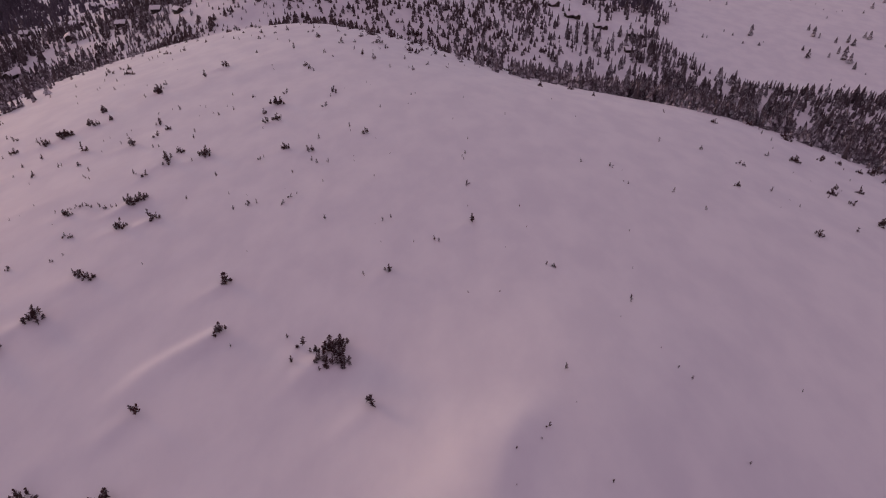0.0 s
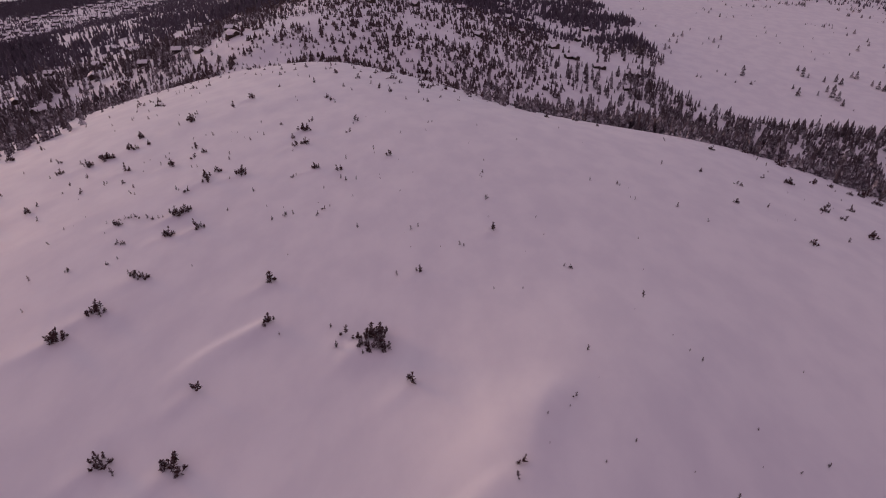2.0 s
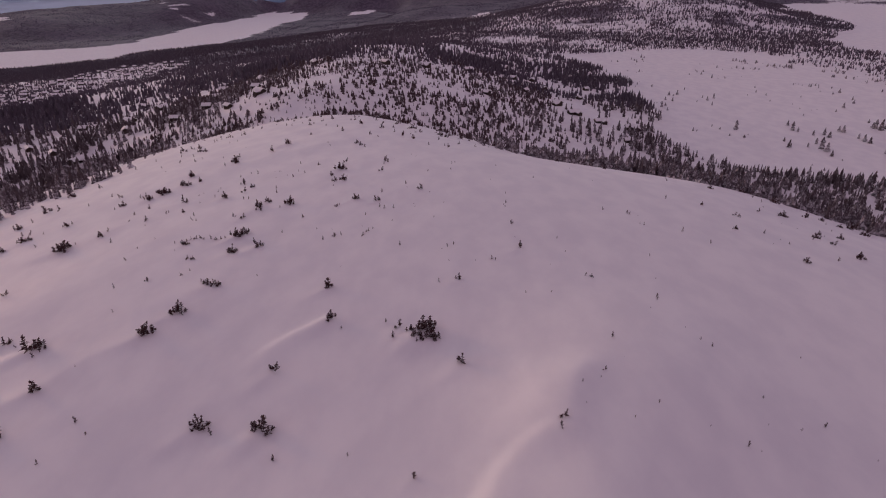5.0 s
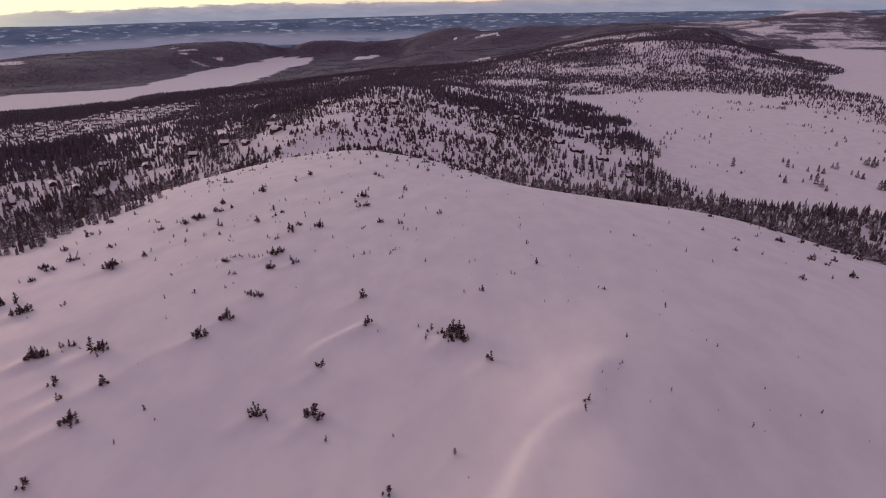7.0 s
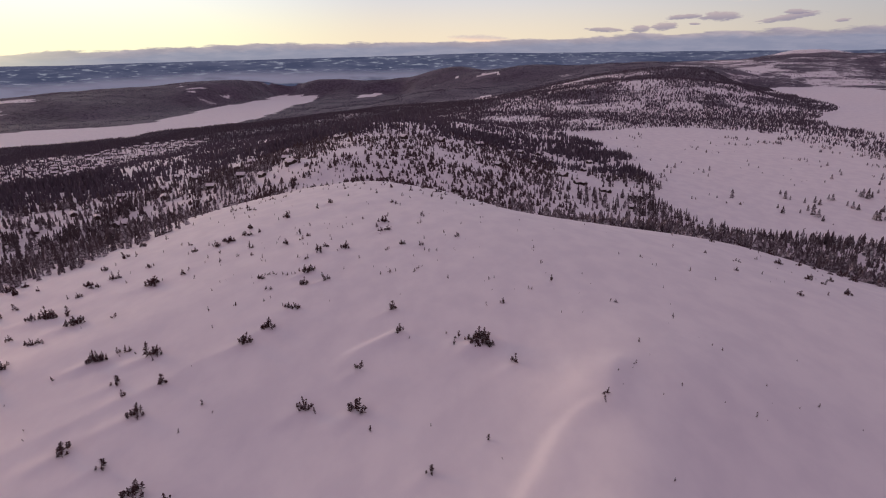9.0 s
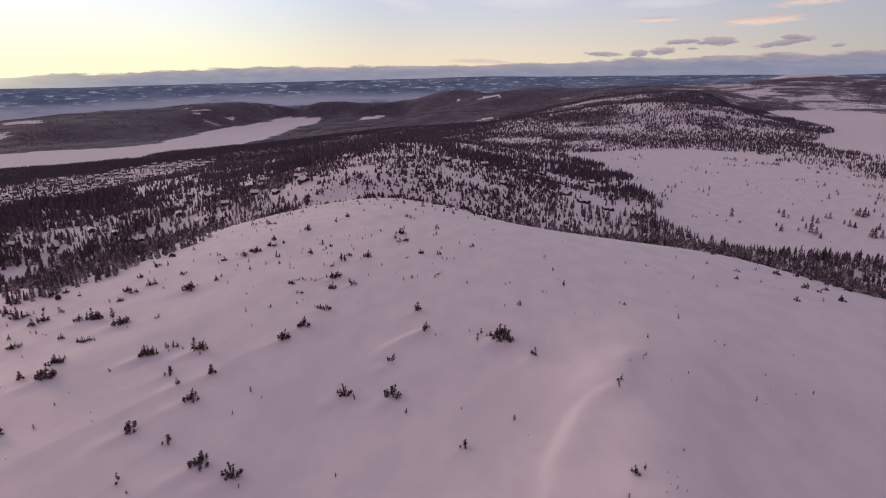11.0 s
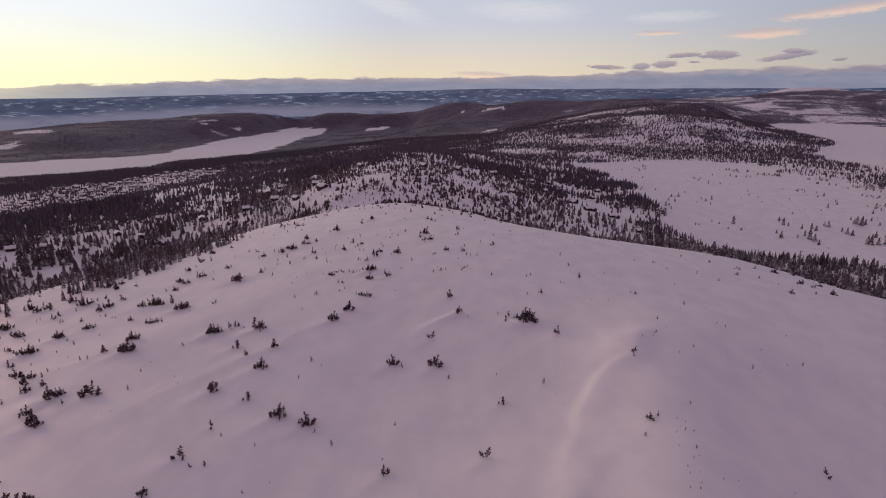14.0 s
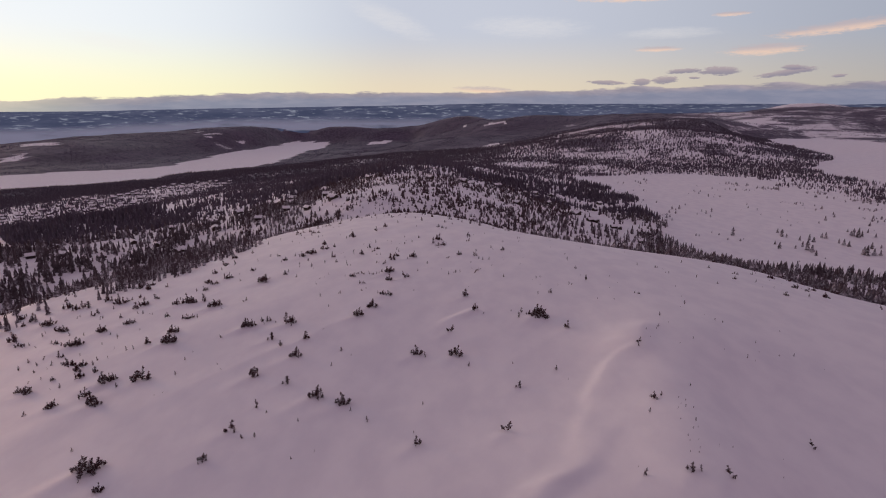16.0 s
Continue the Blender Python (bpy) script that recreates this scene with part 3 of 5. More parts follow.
SLIM_J = [(-65.4, 69.7, 0.8), (-122.3, 29.1, 1.2), (-130.7, 18.2, 0.8), (67.0, 54.9, 0.3), (-65.8, 72.1, 0.7), (-88.5, 61.1, 1.0), (-38.3, 79.9, 1.6), (-117.2, 39.6, 1.5), (77.8, 48.6, 1.3), (-61.0, 75.6, 1.9), (-48.6, 79.3, 0.9), (4.4, 82.0, 0.5), (-82.1, 67.6, 1.1), (-53.4, 79.5, 0.4), (71.4, 56.7, 0.6), (-50.6, 80.9, 0.5), (-46.4, 82.4, 1.1), (-25.6, 85.5, 1.4), (-130.4, 29.6, 2.8), (-133.6, 25.5, 2.4), (-108.8, 52.4, 1.3), (-13.0, 86.8, 0.8), (70.7, 59.3, 0.3), (-86.4, 69.2, 1.3), (-135.8, 26.2, 2.4), (68.5, 62.8, 1.2), (-48.9, 85.0, 0.6), (-107.9, 57.5, 1.2), (-64.3, 81.6, 0.8), (-6.8, 90.1, 0.6), (-54.4, 85.5, 0.6), (-60.2, 84.5, 1.3)]
SLIM_K = [(-98.9, 66.2, 1.0), (-62.2, 84.4, 0.6), (-56.2, 86.4, 0.4), (16.3, 89.5, 0.6), (-93.3, 71.2, 1.4), (-26.2, 93.1, 0.9), (-146.3, 19.9, 2.4), (-37.4, 93.8, 1.7), (-107.0, 65.8, 1.6), (98.2, 47.8, 1.6), (-109.8, 64.4, 1.4), (-97.1, 73.2, 1.1), (-26.2, 96.1, 2.0), (80.9, 64.5, 0.7), (-50.9, 93.4, 0.9), (-6.9, 97.4, 0.9), (84.7, 62.6, 1.6), (51.4, 83.7, 1.3), (-6.1, 99.1, 0.6), (-111.4, 66.9, 2.1), (-24.2, 100.0, 0.4), (6.0, 100.1, 0.5), (33.8, 95.5, 0.4), (-18.3, 104.3, 0.3), (-73.9, 93.7, 1.3), (81.9, 73.8, 0.4), (86.1, 71.4, 1.4), (-19.8, 105.9, 0.6), (87.3, 71.1, 0.4), (79.8, 77.5, 0.4), (-73.5, 101.5, 1.5), (-93.3, 94.8, 0.6)]
SLIM_L = [(-109.2, 86.3, 1.5), (94.5, 76.0, 1.1), (-74.2, 105.2, 1.4), (29.4, 111.0, 0.5), (-36.4, 115.5, 1.3), (-79.6, 105.2, 0.6), (-65.4, 110.3, 2.2), (94.8, 81.0, 0.6), (-47.9, 116.3, 0.6), (-38.2, 118.1, 1.4), (-88.5, 104.2, 1.3), (-40.1, 120.9, 1.6), (-87.9, 108.0, 0.6), (-49.6, 120.0, 0.6), (83.0, 95.2, 0.6), (-99.5, 103.3, 0.8), (-16.4, 124.5, 1.3), (-9.8, 124.6, 1.5), (-95.0, 106.6, 1.0), (-63.3, 118.7, 2.3), (-62.4, 119.8, 1.3), (-11.1, 126.4, 1.0), (-63.5, 120.5, 2.0), (-96.1, 109.2, 0.8), (98.7, 90.7, 0.6), (94.8, 94.0, 1.9), (60.9, 114.6, 1.2), (85.4, 102.1, 1.3), (-78.3, 120.5, 0.5), (-120.5, 99.6, 1.0), (-22.7, 132.8, 2.0), (-34.9, 132.1, 1.0)]
SLIM_M = [(-95.0, 116.0, 1.0), (-112.2, 109.6, 1.3), (43.7, 127.9, 1.4), (85.9, 109.0, 1.2), (-26.9, 136.8, 2.4), (-38.7, 136.3, 1.4), (-100.8, 118.8, 1.0), (-94.1, 123.0, 1.4), (-14.1, 140.8, 1.4), (-109.9, 118.3, 1.0), (87.6, 114.6, 0.9), (-25.0, 144.7, 0.9), (100.0, 109.8, 1.4), (-31.1, 145.0, 1.3), (-49.9, 142.7, 1.8), (-0.8, 148.1, 0.9), (-105.9, 128.3, 1.4), (-105.9, 130.1, 2.5), (-91.2, 136.6, 0.7), (-89.0, 138.3, 0.7), (-101.5, 133.3, 1.8), (-105.1, 135.0, 1.5), (-37.7, 154.6, 2.2), (-54.4, 152.4, 1.1), (-22.9, 156.1, 1.7), (4.0, 158.3, 0.6), (-47.2, 160.9, 2.3), (-101.7, 146.5, 1.1), (-67.2, 158.3, 1.7), (-100.0, 149.2, 1.0), (-93.1, 152.3, 1.1), (-102.0, 149.0, 1.0)]
SLIM_N = [(-92.1, 153.2, 1.7), (-97.3, 151.3, 1.9), (-75.2, 161.0, 1.0), (9.1, 169.0, 0.8), (-12.1, 171.7, 1.8), (-72.2, 164.7, 0.8), (-34.0, 171.4, 1.8), (-7.7, 175.6, 3.3), (-70.9, 171.4, 1.6), (-17.2, 184.8, 2.1), (16.7, 187.0, 2.3), (6.8, 188.6, 3.4), (-47.2, 187.9, 1.3), (-61.2, 188.3, 1.1), (0.2, 194.5, 1.4), (-42.4, 195.8, 1.1), (-86.2, 188.3, 1.7), (-28.1, 198.3, 3.1), (27.7, 198.4, 3.4), (-27.5, 207.9, 3.3), (37.9, 203.3, 1.5), (11.2, 210.3, 3.7), (-13.4, 212.6, 3.4), (32.5, 209.2, 3.0), (57.8, 206.5, 1.5), (60.7, 205.7, 0.8), (62.2, 207.2, 0.8), (73.0, 205.2, 1.8), (77.6, 204.6, 1.0), (-99.8, 207.9, 1.4), (-90.3, 211.0, 2.1), (-96.5, 209.3, 2.3)]
SLIM_O = [(-23.8, 222.2, 2.4), (-46.6, 220.9, 1.9), (-39.4, 225.9, 3.4), (-117.5, 209.9, 1.7), (-29.5, 233.1, 2.2), (-27.8, 234.2, 2.0)]
BROAD = BROAD_A + BROAD_B + BROAD_C + BROAD_D + BROAD_E + BROAD_F
SLIM = SLIM_A + SLIM_B + SLIM_C + SLIM_D + SLIM_E + SLIM_F + SLIM_G + SLIM_H + SLIM_I + SLIM_J + SLIM_K + SLIM_L + SLIM_M + SLIM_N + SLIM_O
BOG_TREES = [(163, 314, 10.4), (198, 314, 9.7), (201, 327, 6.0), (200, 311, 4.8), (189, 275, 4.5), (178, 274, 8.0), (181, 287, 4.6), (195, 272, 11.7), (195, 266, 8.9), (197, 282, 6.4), (193, 257, 6.1), (212, 303, 7.7), (226, 313, 6.0), (227, 310, 7.9), (212, 297, 6.7), (205, 302, 5.8), (257, 336, 4.3), (252, 320, 10.3), (253, 316, 12.3), (258, 320, 7.3), (252, 323, 6.2), (228, 295, 5.8), (228, 289, 7.7), (229, 285, 6.7), (226, 263, 9.1), (226, 260, 11.8), (241, 280, 7.6), (231, 261, 8.2), (235, 261, 6.4), (247, 280, 4.8), (266, 317, 5.2)]
BOG_TREES_EAST = [(288, 361, 5.7), (270, 333, 5.4), (302, 374, 4.7), (287, 411, 4.9), (265, 382, 6.9), (253, 369, 3.3), (224, 355, 2.7), (253, 421, 2.4), (222, 404, 2.3), (229, 428, 3.0), (226, 440, 3.7), (233, 460, 3.1), (214, 427, 1.8), (183, 414, 6.8), (173, 388, 4.3), (175, 405, 5.6), (175, 416, 3.4), (165, 398, 2.7), (158, 426, 6.9), (147, 400, 5.5), (133, 378, 7.3), (134, 366, 4.1), (143, 405, 4.4), (240, 573, 4.4), (241, 559, 2.2), (134, 307, 3.7), (136, 306, 2.7), (150, 320, 2.8)]
SHRUBS = BROAD + SLIM
TAILS.extend(s for s in SHRUBS if s[2] > 1.2)

# ---- materials ----
def material(name):
    m = bpy.data.materials.new(name)
    m.use_nodes = True
    return m, m.node_tree.nodes, m.node_tree.links, m.node_tree.nodes["Principled BSDF"]


def noise_of(nodes, links, vec, scale, detail=4.0, rough=0.55):
    n = nodes.new("ShaderNodeTexNoise")
    if vec is not None:
        links.new(vec, n.inputs["Vector"])
    n.inputs["Scale"].default_value, n.inputs["Detail"].default_value, n.inputs["Roughness"].default_value = scale, detail, rough
    return n.outputs["Fac"]


def ramp_of(nodes, links, fac, lo, hi):
    n = nodes.new("ShaderNodeMapRange")
    n.interpolation_type = "SMOOTHSTEP"
    links.new(fac, n.inputs["Value"])
    n.inputs["From Min"].default_value, n.inputs["From Max"].default_value = lo, hi
    return n.outputs["Result"]


def mix_of(nodes, links, fac, a, b):
    n = nodes.new("ShaderNodeMix")
    n.data_type = "RGBA"
    for sock, v in ((n.inputs[0], fac), (n.inputs[6], a), (n.inputs[7], b)):
        if isinstance(v, (int, float)):
            sock.default_value = v
        elif isinstance(v, tuple):
            sock.default_value = (*v, 1)
        else:
            links.new(v, sock)
    return n.outputs[2]


def math_of(nodes, links, op, a, b):
    n = nodes.new("ShaderNodeMath")
    n.operation = op
    for sock, v in zip(n.inputs, (a, b)):
        if isinstance(v, (int, float)):
            sock.default_value = v
        else:
            links.new(v, sock)
    return n.outputs[0]


def bump_of(nodes, links, bsdf, height, strength, distance):
    n = nodes.new("ShaderNodeBump")
    links.new(height, n.inputs["Height"])
    n.inputs["Strength"].default_value, n.inputs["Distance"].default_value = strength, distance
    links.new(n.outputs[0], bsdf.inputs["Normal"])


def make_land_material():
    """Snow; far off, where the attribute 'wood' says so, the dark canopy of woods with snow showing between."""
    m, nodes, links, bsdf = material("snow_and_far_woods")
    geo = nodes.new("ShaderNodeNewGeometry").outputs["Position"]
    stretch = nodes.new("ShaderNodeMapping")
    stretch.inputs["Rotation"].default_value = (0, 0, radians(38))
    stretch.inputs["Scale"].default_value = (1.0, 0.6, 1.0)
    links.new(geo, stretch.inputs["Vector"])
    crust = noise_of(nodes, links, stretch.outputs[0], 0.16, 5.0)
    fine = noise_of(nodes, links, stretch.outputs[0], 1.3, 4.0)
    snow = mix_of(nodes, links, ramp_of(nodes, links, crust, 0.3, 0.7), (0.80, 0.79, 0.82), (0.88, 0.87, 0.88))
    wood = nodes.new("ShaderNodeAttribute")
    wood.attribute_name = "wood"
    speck = noise_of(nodes, links, geo, 0.09, 3.0, 0.7)
    wide = nodes.new("ShaderNodeMapping")
    wide.inputs["Scale"].default_value = (0.55, 1.0, 1.0)
    links.new(geo, wide.inputs["Vector"])
    broad = noise_of(nodes, links, wide.outputs[0], 0.011, 5.0, 0.66)
    huge = noise_of(nodes, links, wide.outputs[0], 0.0032, 4.0, 0.6)
    cover = wood.outputs["Fac"]
    wooded = ramp_of(nodes, links, wood.outputs["Fac"], 0.02, 0.16)
    for layer, amount in ((speck, 0.7), (broad, 1.5), (huge, 0.7)):
        cover = math_of(nodes, links, "ADD", cover, math_of(nodes, links, "MULTIPLY", math_of(nodes, links, "SUBTRACT", layer, 0.5), amount))
    cover = math_of(nodes, links, "MULTIPLY", ramp_of(nodes, links, cover, 0.34, 0.60), wooded)
    # blue-violet of distant haze is mixed into the canopy colours
    canopy = mix_of(nodes, links, ramp_of(nodes, links, broad, 0.35, 0.65), (0.046, 0.036, 0.060), (0.092, 0.074, 0.112))
    canopy = mix_of(nodes, links, math_of(nodes, links, "MULTIPLY", ramp_of(nodes, links, huge, 0.35, 0.7), 0.6), canopy, (0.050, 0.040, 0.064))
    canopy = mix_of(nodes, links, ramp_of(nodes, links, speck, 0.40, 0.62), canopy, mix_of(nodes, links, 0.4, canopy, (0.22, 0.185, 0.24)))
    links.new(mix_of(nodes, links, cover, snow, canopy), bsdf.inputs["Base Color"])
    bsdf.inputs["Roughness"].default_value = 0.62
    bsdf.inputs["Specular IOR Level"].default_value = 0.25
    h = math_of(nodes, links, "ADD", math_of(nodes, links, "MULTIPLY", crust, 0.8), math_of(nodes, links, "MULTIPLY", fine, 0.18))
    bump_of(nodes, links, bsdf, h, 0.035, 0.22)
    return m


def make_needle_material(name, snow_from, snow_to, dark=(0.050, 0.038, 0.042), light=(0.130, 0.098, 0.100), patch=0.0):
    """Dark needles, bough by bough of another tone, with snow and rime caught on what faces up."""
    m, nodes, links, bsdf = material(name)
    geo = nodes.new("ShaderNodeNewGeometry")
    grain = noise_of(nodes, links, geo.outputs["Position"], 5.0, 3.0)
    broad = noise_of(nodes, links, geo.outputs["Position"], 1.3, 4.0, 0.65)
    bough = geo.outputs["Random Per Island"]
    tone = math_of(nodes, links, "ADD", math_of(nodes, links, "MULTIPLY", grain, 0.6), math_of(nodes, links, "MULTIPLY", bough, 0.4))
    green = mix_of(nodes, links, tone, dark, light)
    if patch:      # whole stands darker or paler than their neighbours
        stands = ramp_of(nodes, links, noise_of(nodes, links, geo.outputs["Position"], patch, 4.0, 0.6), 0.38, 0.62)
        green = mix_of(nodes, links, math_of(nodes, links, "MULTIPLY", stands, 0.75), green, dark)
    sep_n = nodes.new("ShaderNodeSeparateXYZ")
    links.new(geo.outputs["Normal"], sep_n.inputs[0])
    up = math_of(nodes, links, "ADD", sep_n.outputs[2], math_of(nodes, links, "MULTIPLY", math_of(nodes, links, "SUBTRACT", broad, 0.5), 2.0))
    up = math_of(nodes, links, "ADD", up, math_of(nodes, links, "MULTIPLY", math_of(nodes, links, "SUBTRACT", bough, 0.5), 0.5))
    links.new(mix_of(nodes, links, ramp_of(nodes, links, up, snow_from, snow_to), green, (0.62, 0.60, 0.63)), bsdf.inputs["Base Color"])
    bsdf.inputs["Roughness"].default_value = 0.85
    bsdf.inputs["Specular IOR Level"].default_value = 0.15
    return m


def make_plain(name, a, b, scale, rough=0.8):
    m, nodes, links, bsdf = material(name)
    geo = nodes.new("ShaderNodeNewGeometry")
    links.new(mix_of(nodes, links, noise_of(nodes, links, geo.outputs["Position"], scale, 4.0), a, b), bsdf.inputs["Base Color"])
    bsdf.inputs["Roughness"].default_value = rough
    return m


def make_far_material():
    """Blue horizon ridges, woods and pale fields; miles of hazy air painted as glow."""
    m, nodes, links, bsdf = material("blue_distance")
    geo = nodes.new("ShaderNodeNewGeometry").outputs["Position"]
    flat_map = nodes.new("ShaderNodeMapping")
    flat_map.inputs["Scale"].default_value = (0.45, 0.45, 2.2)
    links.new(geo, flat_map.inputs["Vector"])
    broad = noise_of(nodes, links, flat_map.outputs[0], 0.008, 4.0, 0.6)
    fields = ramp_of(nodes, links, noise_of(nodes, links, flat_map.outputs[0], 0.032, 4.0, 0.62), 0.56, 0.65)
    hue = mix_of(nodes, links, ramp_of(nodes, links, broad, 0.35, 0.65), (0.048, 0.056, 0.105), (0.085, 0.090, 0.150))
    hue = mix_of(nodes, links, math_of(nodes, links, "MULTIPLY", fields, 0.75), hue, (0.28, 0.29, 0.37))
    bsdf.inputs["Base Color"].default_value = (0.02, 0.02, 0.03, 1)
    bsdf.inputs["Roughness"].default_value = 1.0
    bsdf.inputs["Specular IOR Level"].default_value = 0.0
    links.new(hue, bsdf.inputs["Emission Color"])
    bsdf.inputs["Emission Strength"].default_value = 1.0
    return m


MAT_LAND = make_land_material()
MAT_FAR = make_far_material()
MAT_NEEDLES = make_needle_material("snowy_spruce_needles", 0.45, 1.15, (0.058, 0.046, 0.052), (0.150, 0.120, 0.130))
MAT_FROSTED = make_needle_material("frosted_spruce_needles", 0.05, 0.95, (0.078, 0.063, 0.074), (0.190, 0.155, 0.172))
# the blue of distant haze is painted into the next two needle colours
MAT_HAZY = make_needle_material("haze_tinted_needles", 0.75, 1.6, (0.066, 0.053, 0.086), (0.130, 0.105, 0.160), 0.009)
MAT_DISTANT = make_needle_material("hazed_distant_needles", 0.36, 1.15, (0.062, 0.052, 0.068), (0.150, 0.126, 0.160))
MAT_SHRUB = make_needle_material("rimed_dwarf_spruce", 0.62, 1.25, (0.034, 0.017, 0.019), (0.105, 0.056, 0.058))
MAT_SCRUB = make_needle_material("rimed_brown_scrub", 0.40, 1.2, (0.050, 0.034, 0.037), (0.135, 0.100, 0.104))
MAT_BARK = make_plain("grey_brown_bark", (0.045, 0.036, 0.032), (0.11, 0.09, 0.08), 9.0, 0.9)
MAT_ROOF_SNOW = make_plain("roof_snow", (0.78, 0.77, 0.79), (0.86, 0.85, 0.87), 0.7, 0.6)
MAT_TIMBER = make_plain("dark_stained_timber", (0.028, 0.020, 0.017), (0.065, 0.045, 0.036), 3.0, 0.8)
MAT_GLASS = make_plain("dark_window_glass", (0.02, 0.022, 0.026), (0.03, 0.032, 0.036), 1.0, 0.15)
MAT_STONE = make_plain("chimney_stone", (0.12, 0.11, 0.11), (0.22, 0.20, 0.20), 4.0, 0.85)


def mesh_from(name, verts, faces, mat, flat=True):
    """A mesh from arrays: verts (n, 3), faces (m, 3) or (m, 4)."""
    verts, faces = np.asarray(verts, np.float32), np.asarray(faces, np.int32)
    me = bpy.data.meshes.new(name)
    k = faces.shape[1]
    me.vertices.add(len(verts))
    me.vertices.foreach_set("co", verts.ravel())
    me.loops.add(faces.size)
    me.loops.foreach_set("vertex_index", faces.ravel())
    me.polygons.add(len(faces))
    me.polygons.foreach_set("loop_start", np.arange(0, faces.size, k, dtype=np.int32))
    me.polygons.foreach_set("use_smooth", np.full(len(faces), not flat))
    me.update(calc_edges=True)
    me.materials.append(mat)
    return me


def part(name, me, parent, label=""):
    ob = new(name, me)
    ob.parent = parent
    return tagged(ob, label)


# ---- ground ----
def wood_cover(x, y):
    """How thick the woods stand, 0 to 1."""
    wx, wy = wobble(x, y, 90, 22)
    open_water = inside(wx, wy, LAKE_WEST) | inside(wx, wy, LAKE_EAST)
    for pond in PONDS:
        open_water = open_water | inside(x, y, pond)
    bx, by = wobble(x, y, 60, 14)
    bog = inside(bx, by, BOG)
    hill = hill_height(x, y)
    fx, fy = wobble(x, y, 24, 6)
    flank = inside(fx, fy, WEST_FLANK)
    bare = ~flank & (hill > -20.0 + 2.5 * value_noise(x, y, 25, 51)) & (y < 200 + 9 * value_noise(x, y, 18, 52))
    n = fractal(x, y, 150, 4, 61)
    far = np.hypot(x, y)
    q = -0.85 * x + 0.35 * y
    cover = 0.62 + 0.55 * n
    plateau = np.exp(-((x + 85) / 95) ** 2) * (1 - smooth(y, 300, 430)) * smooth(y, 190, 205)
    cover = cover + (0.60 + 0.2 * n - cover) * plateau
    cover = np.maximum(cover, 0.5 * smooth(y, 300, 430) * (x > -260) * (x < 120) * (y < 700))
    clearing = smooth(fractal(x / 2, y, 120, 4, 71), 0.30, 0.48) * smooth(far, 700, 1000) * np.maximum(smooth(x, 60, 160), smooth(far, 1400, 1700))
    cover = cover - 0.6 * clearing
    east_foot = (x > 60) & (y < 205 + 0.9 * (x - 62)) & (hill > -140)
    west_foot = (x < -165) & (x > -300) & (y > 60) & (y < 178)
    cover = np.where(east_foot, 0.78, np.where(west_foot, 0.80, cover))
    cover = np.where(flank & (hill > -30), 0.89, cover)
    cover = np.where((x > 60) & (x < 130) & ~east_foot & (y < 330), 0.34 + 0.4 * n, cover)
    cover = np.where(inside(wx, wy, VILLAGE), 0.32, np.where(inside(wx, wy, DARK_WOOD), 0.84, np.where((x < -140) & (x > -480) & (y > 150) & (y < 900), 0.47 + 0.35 * n, cover)))
    cover = np.where((x > -40) & (x < 78) & (y > 190) & (y < 390 + 40 * n), 0.30 + 0.35 * n, cover)
    cover = np.where((x < -105) & (x > -240) & (y > 180) & (y < 300 + 30 * n), 0.86, cover)
    cover = np.where((edge_distance(bx, by, BOG) < 20 + 10 * value_noise(x, y, 40, 55)) & (y < 640) & (y > 120) & (x < 330), 0.88, cover)
    rise = smooth(far, 760, 900) * (1 - smooth(far, 1700, 2300)) * smooth(x, -420, -250)
    cover = np.maximum(cover, (0.70 + 0.40 * fractal(x, y, 45, 3, 73)) * rise * (1 - 0.12 * smooth(x, 550, 900)) * (1 - 0.75 * clearing))
    cover = np.maximum(cover, smooth(q, 780, 860) * (0.93 - 0.4 * smooth(fractal(x / 1.8, y, 130, 3, 75), 0.30, 0.5)))
    cover = np.maximum(cover, smooth(far, 1500, 2000) * (0.72 + 0.16 * (q > 200) - 0.20 * smooth(x, 620, 1000) * smooth(far, 1700, 2100) - 0.5 * smooth(fractal(x / 2, y, 170, 3, 77), 0.3, 0.5)))
    belt = inside(bx, by, DARK_BELT)
    cover = np.where(belt, 0.98, cover)
    for glade in CLEARINGS[3:] + CLEARINGS_FAR:
        cover = np.where(inside(bx, by, glade), 0.26, cover)
    for field in SLOPES + CLEARINGS[:3]:
        cover = np.where(inside(bx, by, field), 0.34, cover)
    fell = np.exp(-((x - FELL[0]) / 260) ** 2 - ((y - FELL[1]) / 140) ** 2)
    cover = cover * (1 - 0.95 * smooth(fell, 0.35, 0.8))
    return np.where(open_water, 0.0, np.where(bog, 0.0, np.where(bare, 0.0, np.clip(cover, 0.03, 1.0))))


def graded(lo, a, b, hi, step, grow_lo, grow_hi):
    """Steps of one size from a to b that grow by a share of the way outwards."""
    core = np.arange(a, b + step, step)

    def outward(reach, grow):
        n = int(math.ceil(math.log(1 + reach * grow / step) / grow))
        k = np.arange(1, n + 1)
        d = step * (np.exp(grow * k) - 1) / grow
        return d * reach / d[-1]

    return np.concatenate([(core[0] - outward(core[0] - lo, grow_lo))[::-1], core, core[-1] + outward(hi - core[-1], grow_hi)])


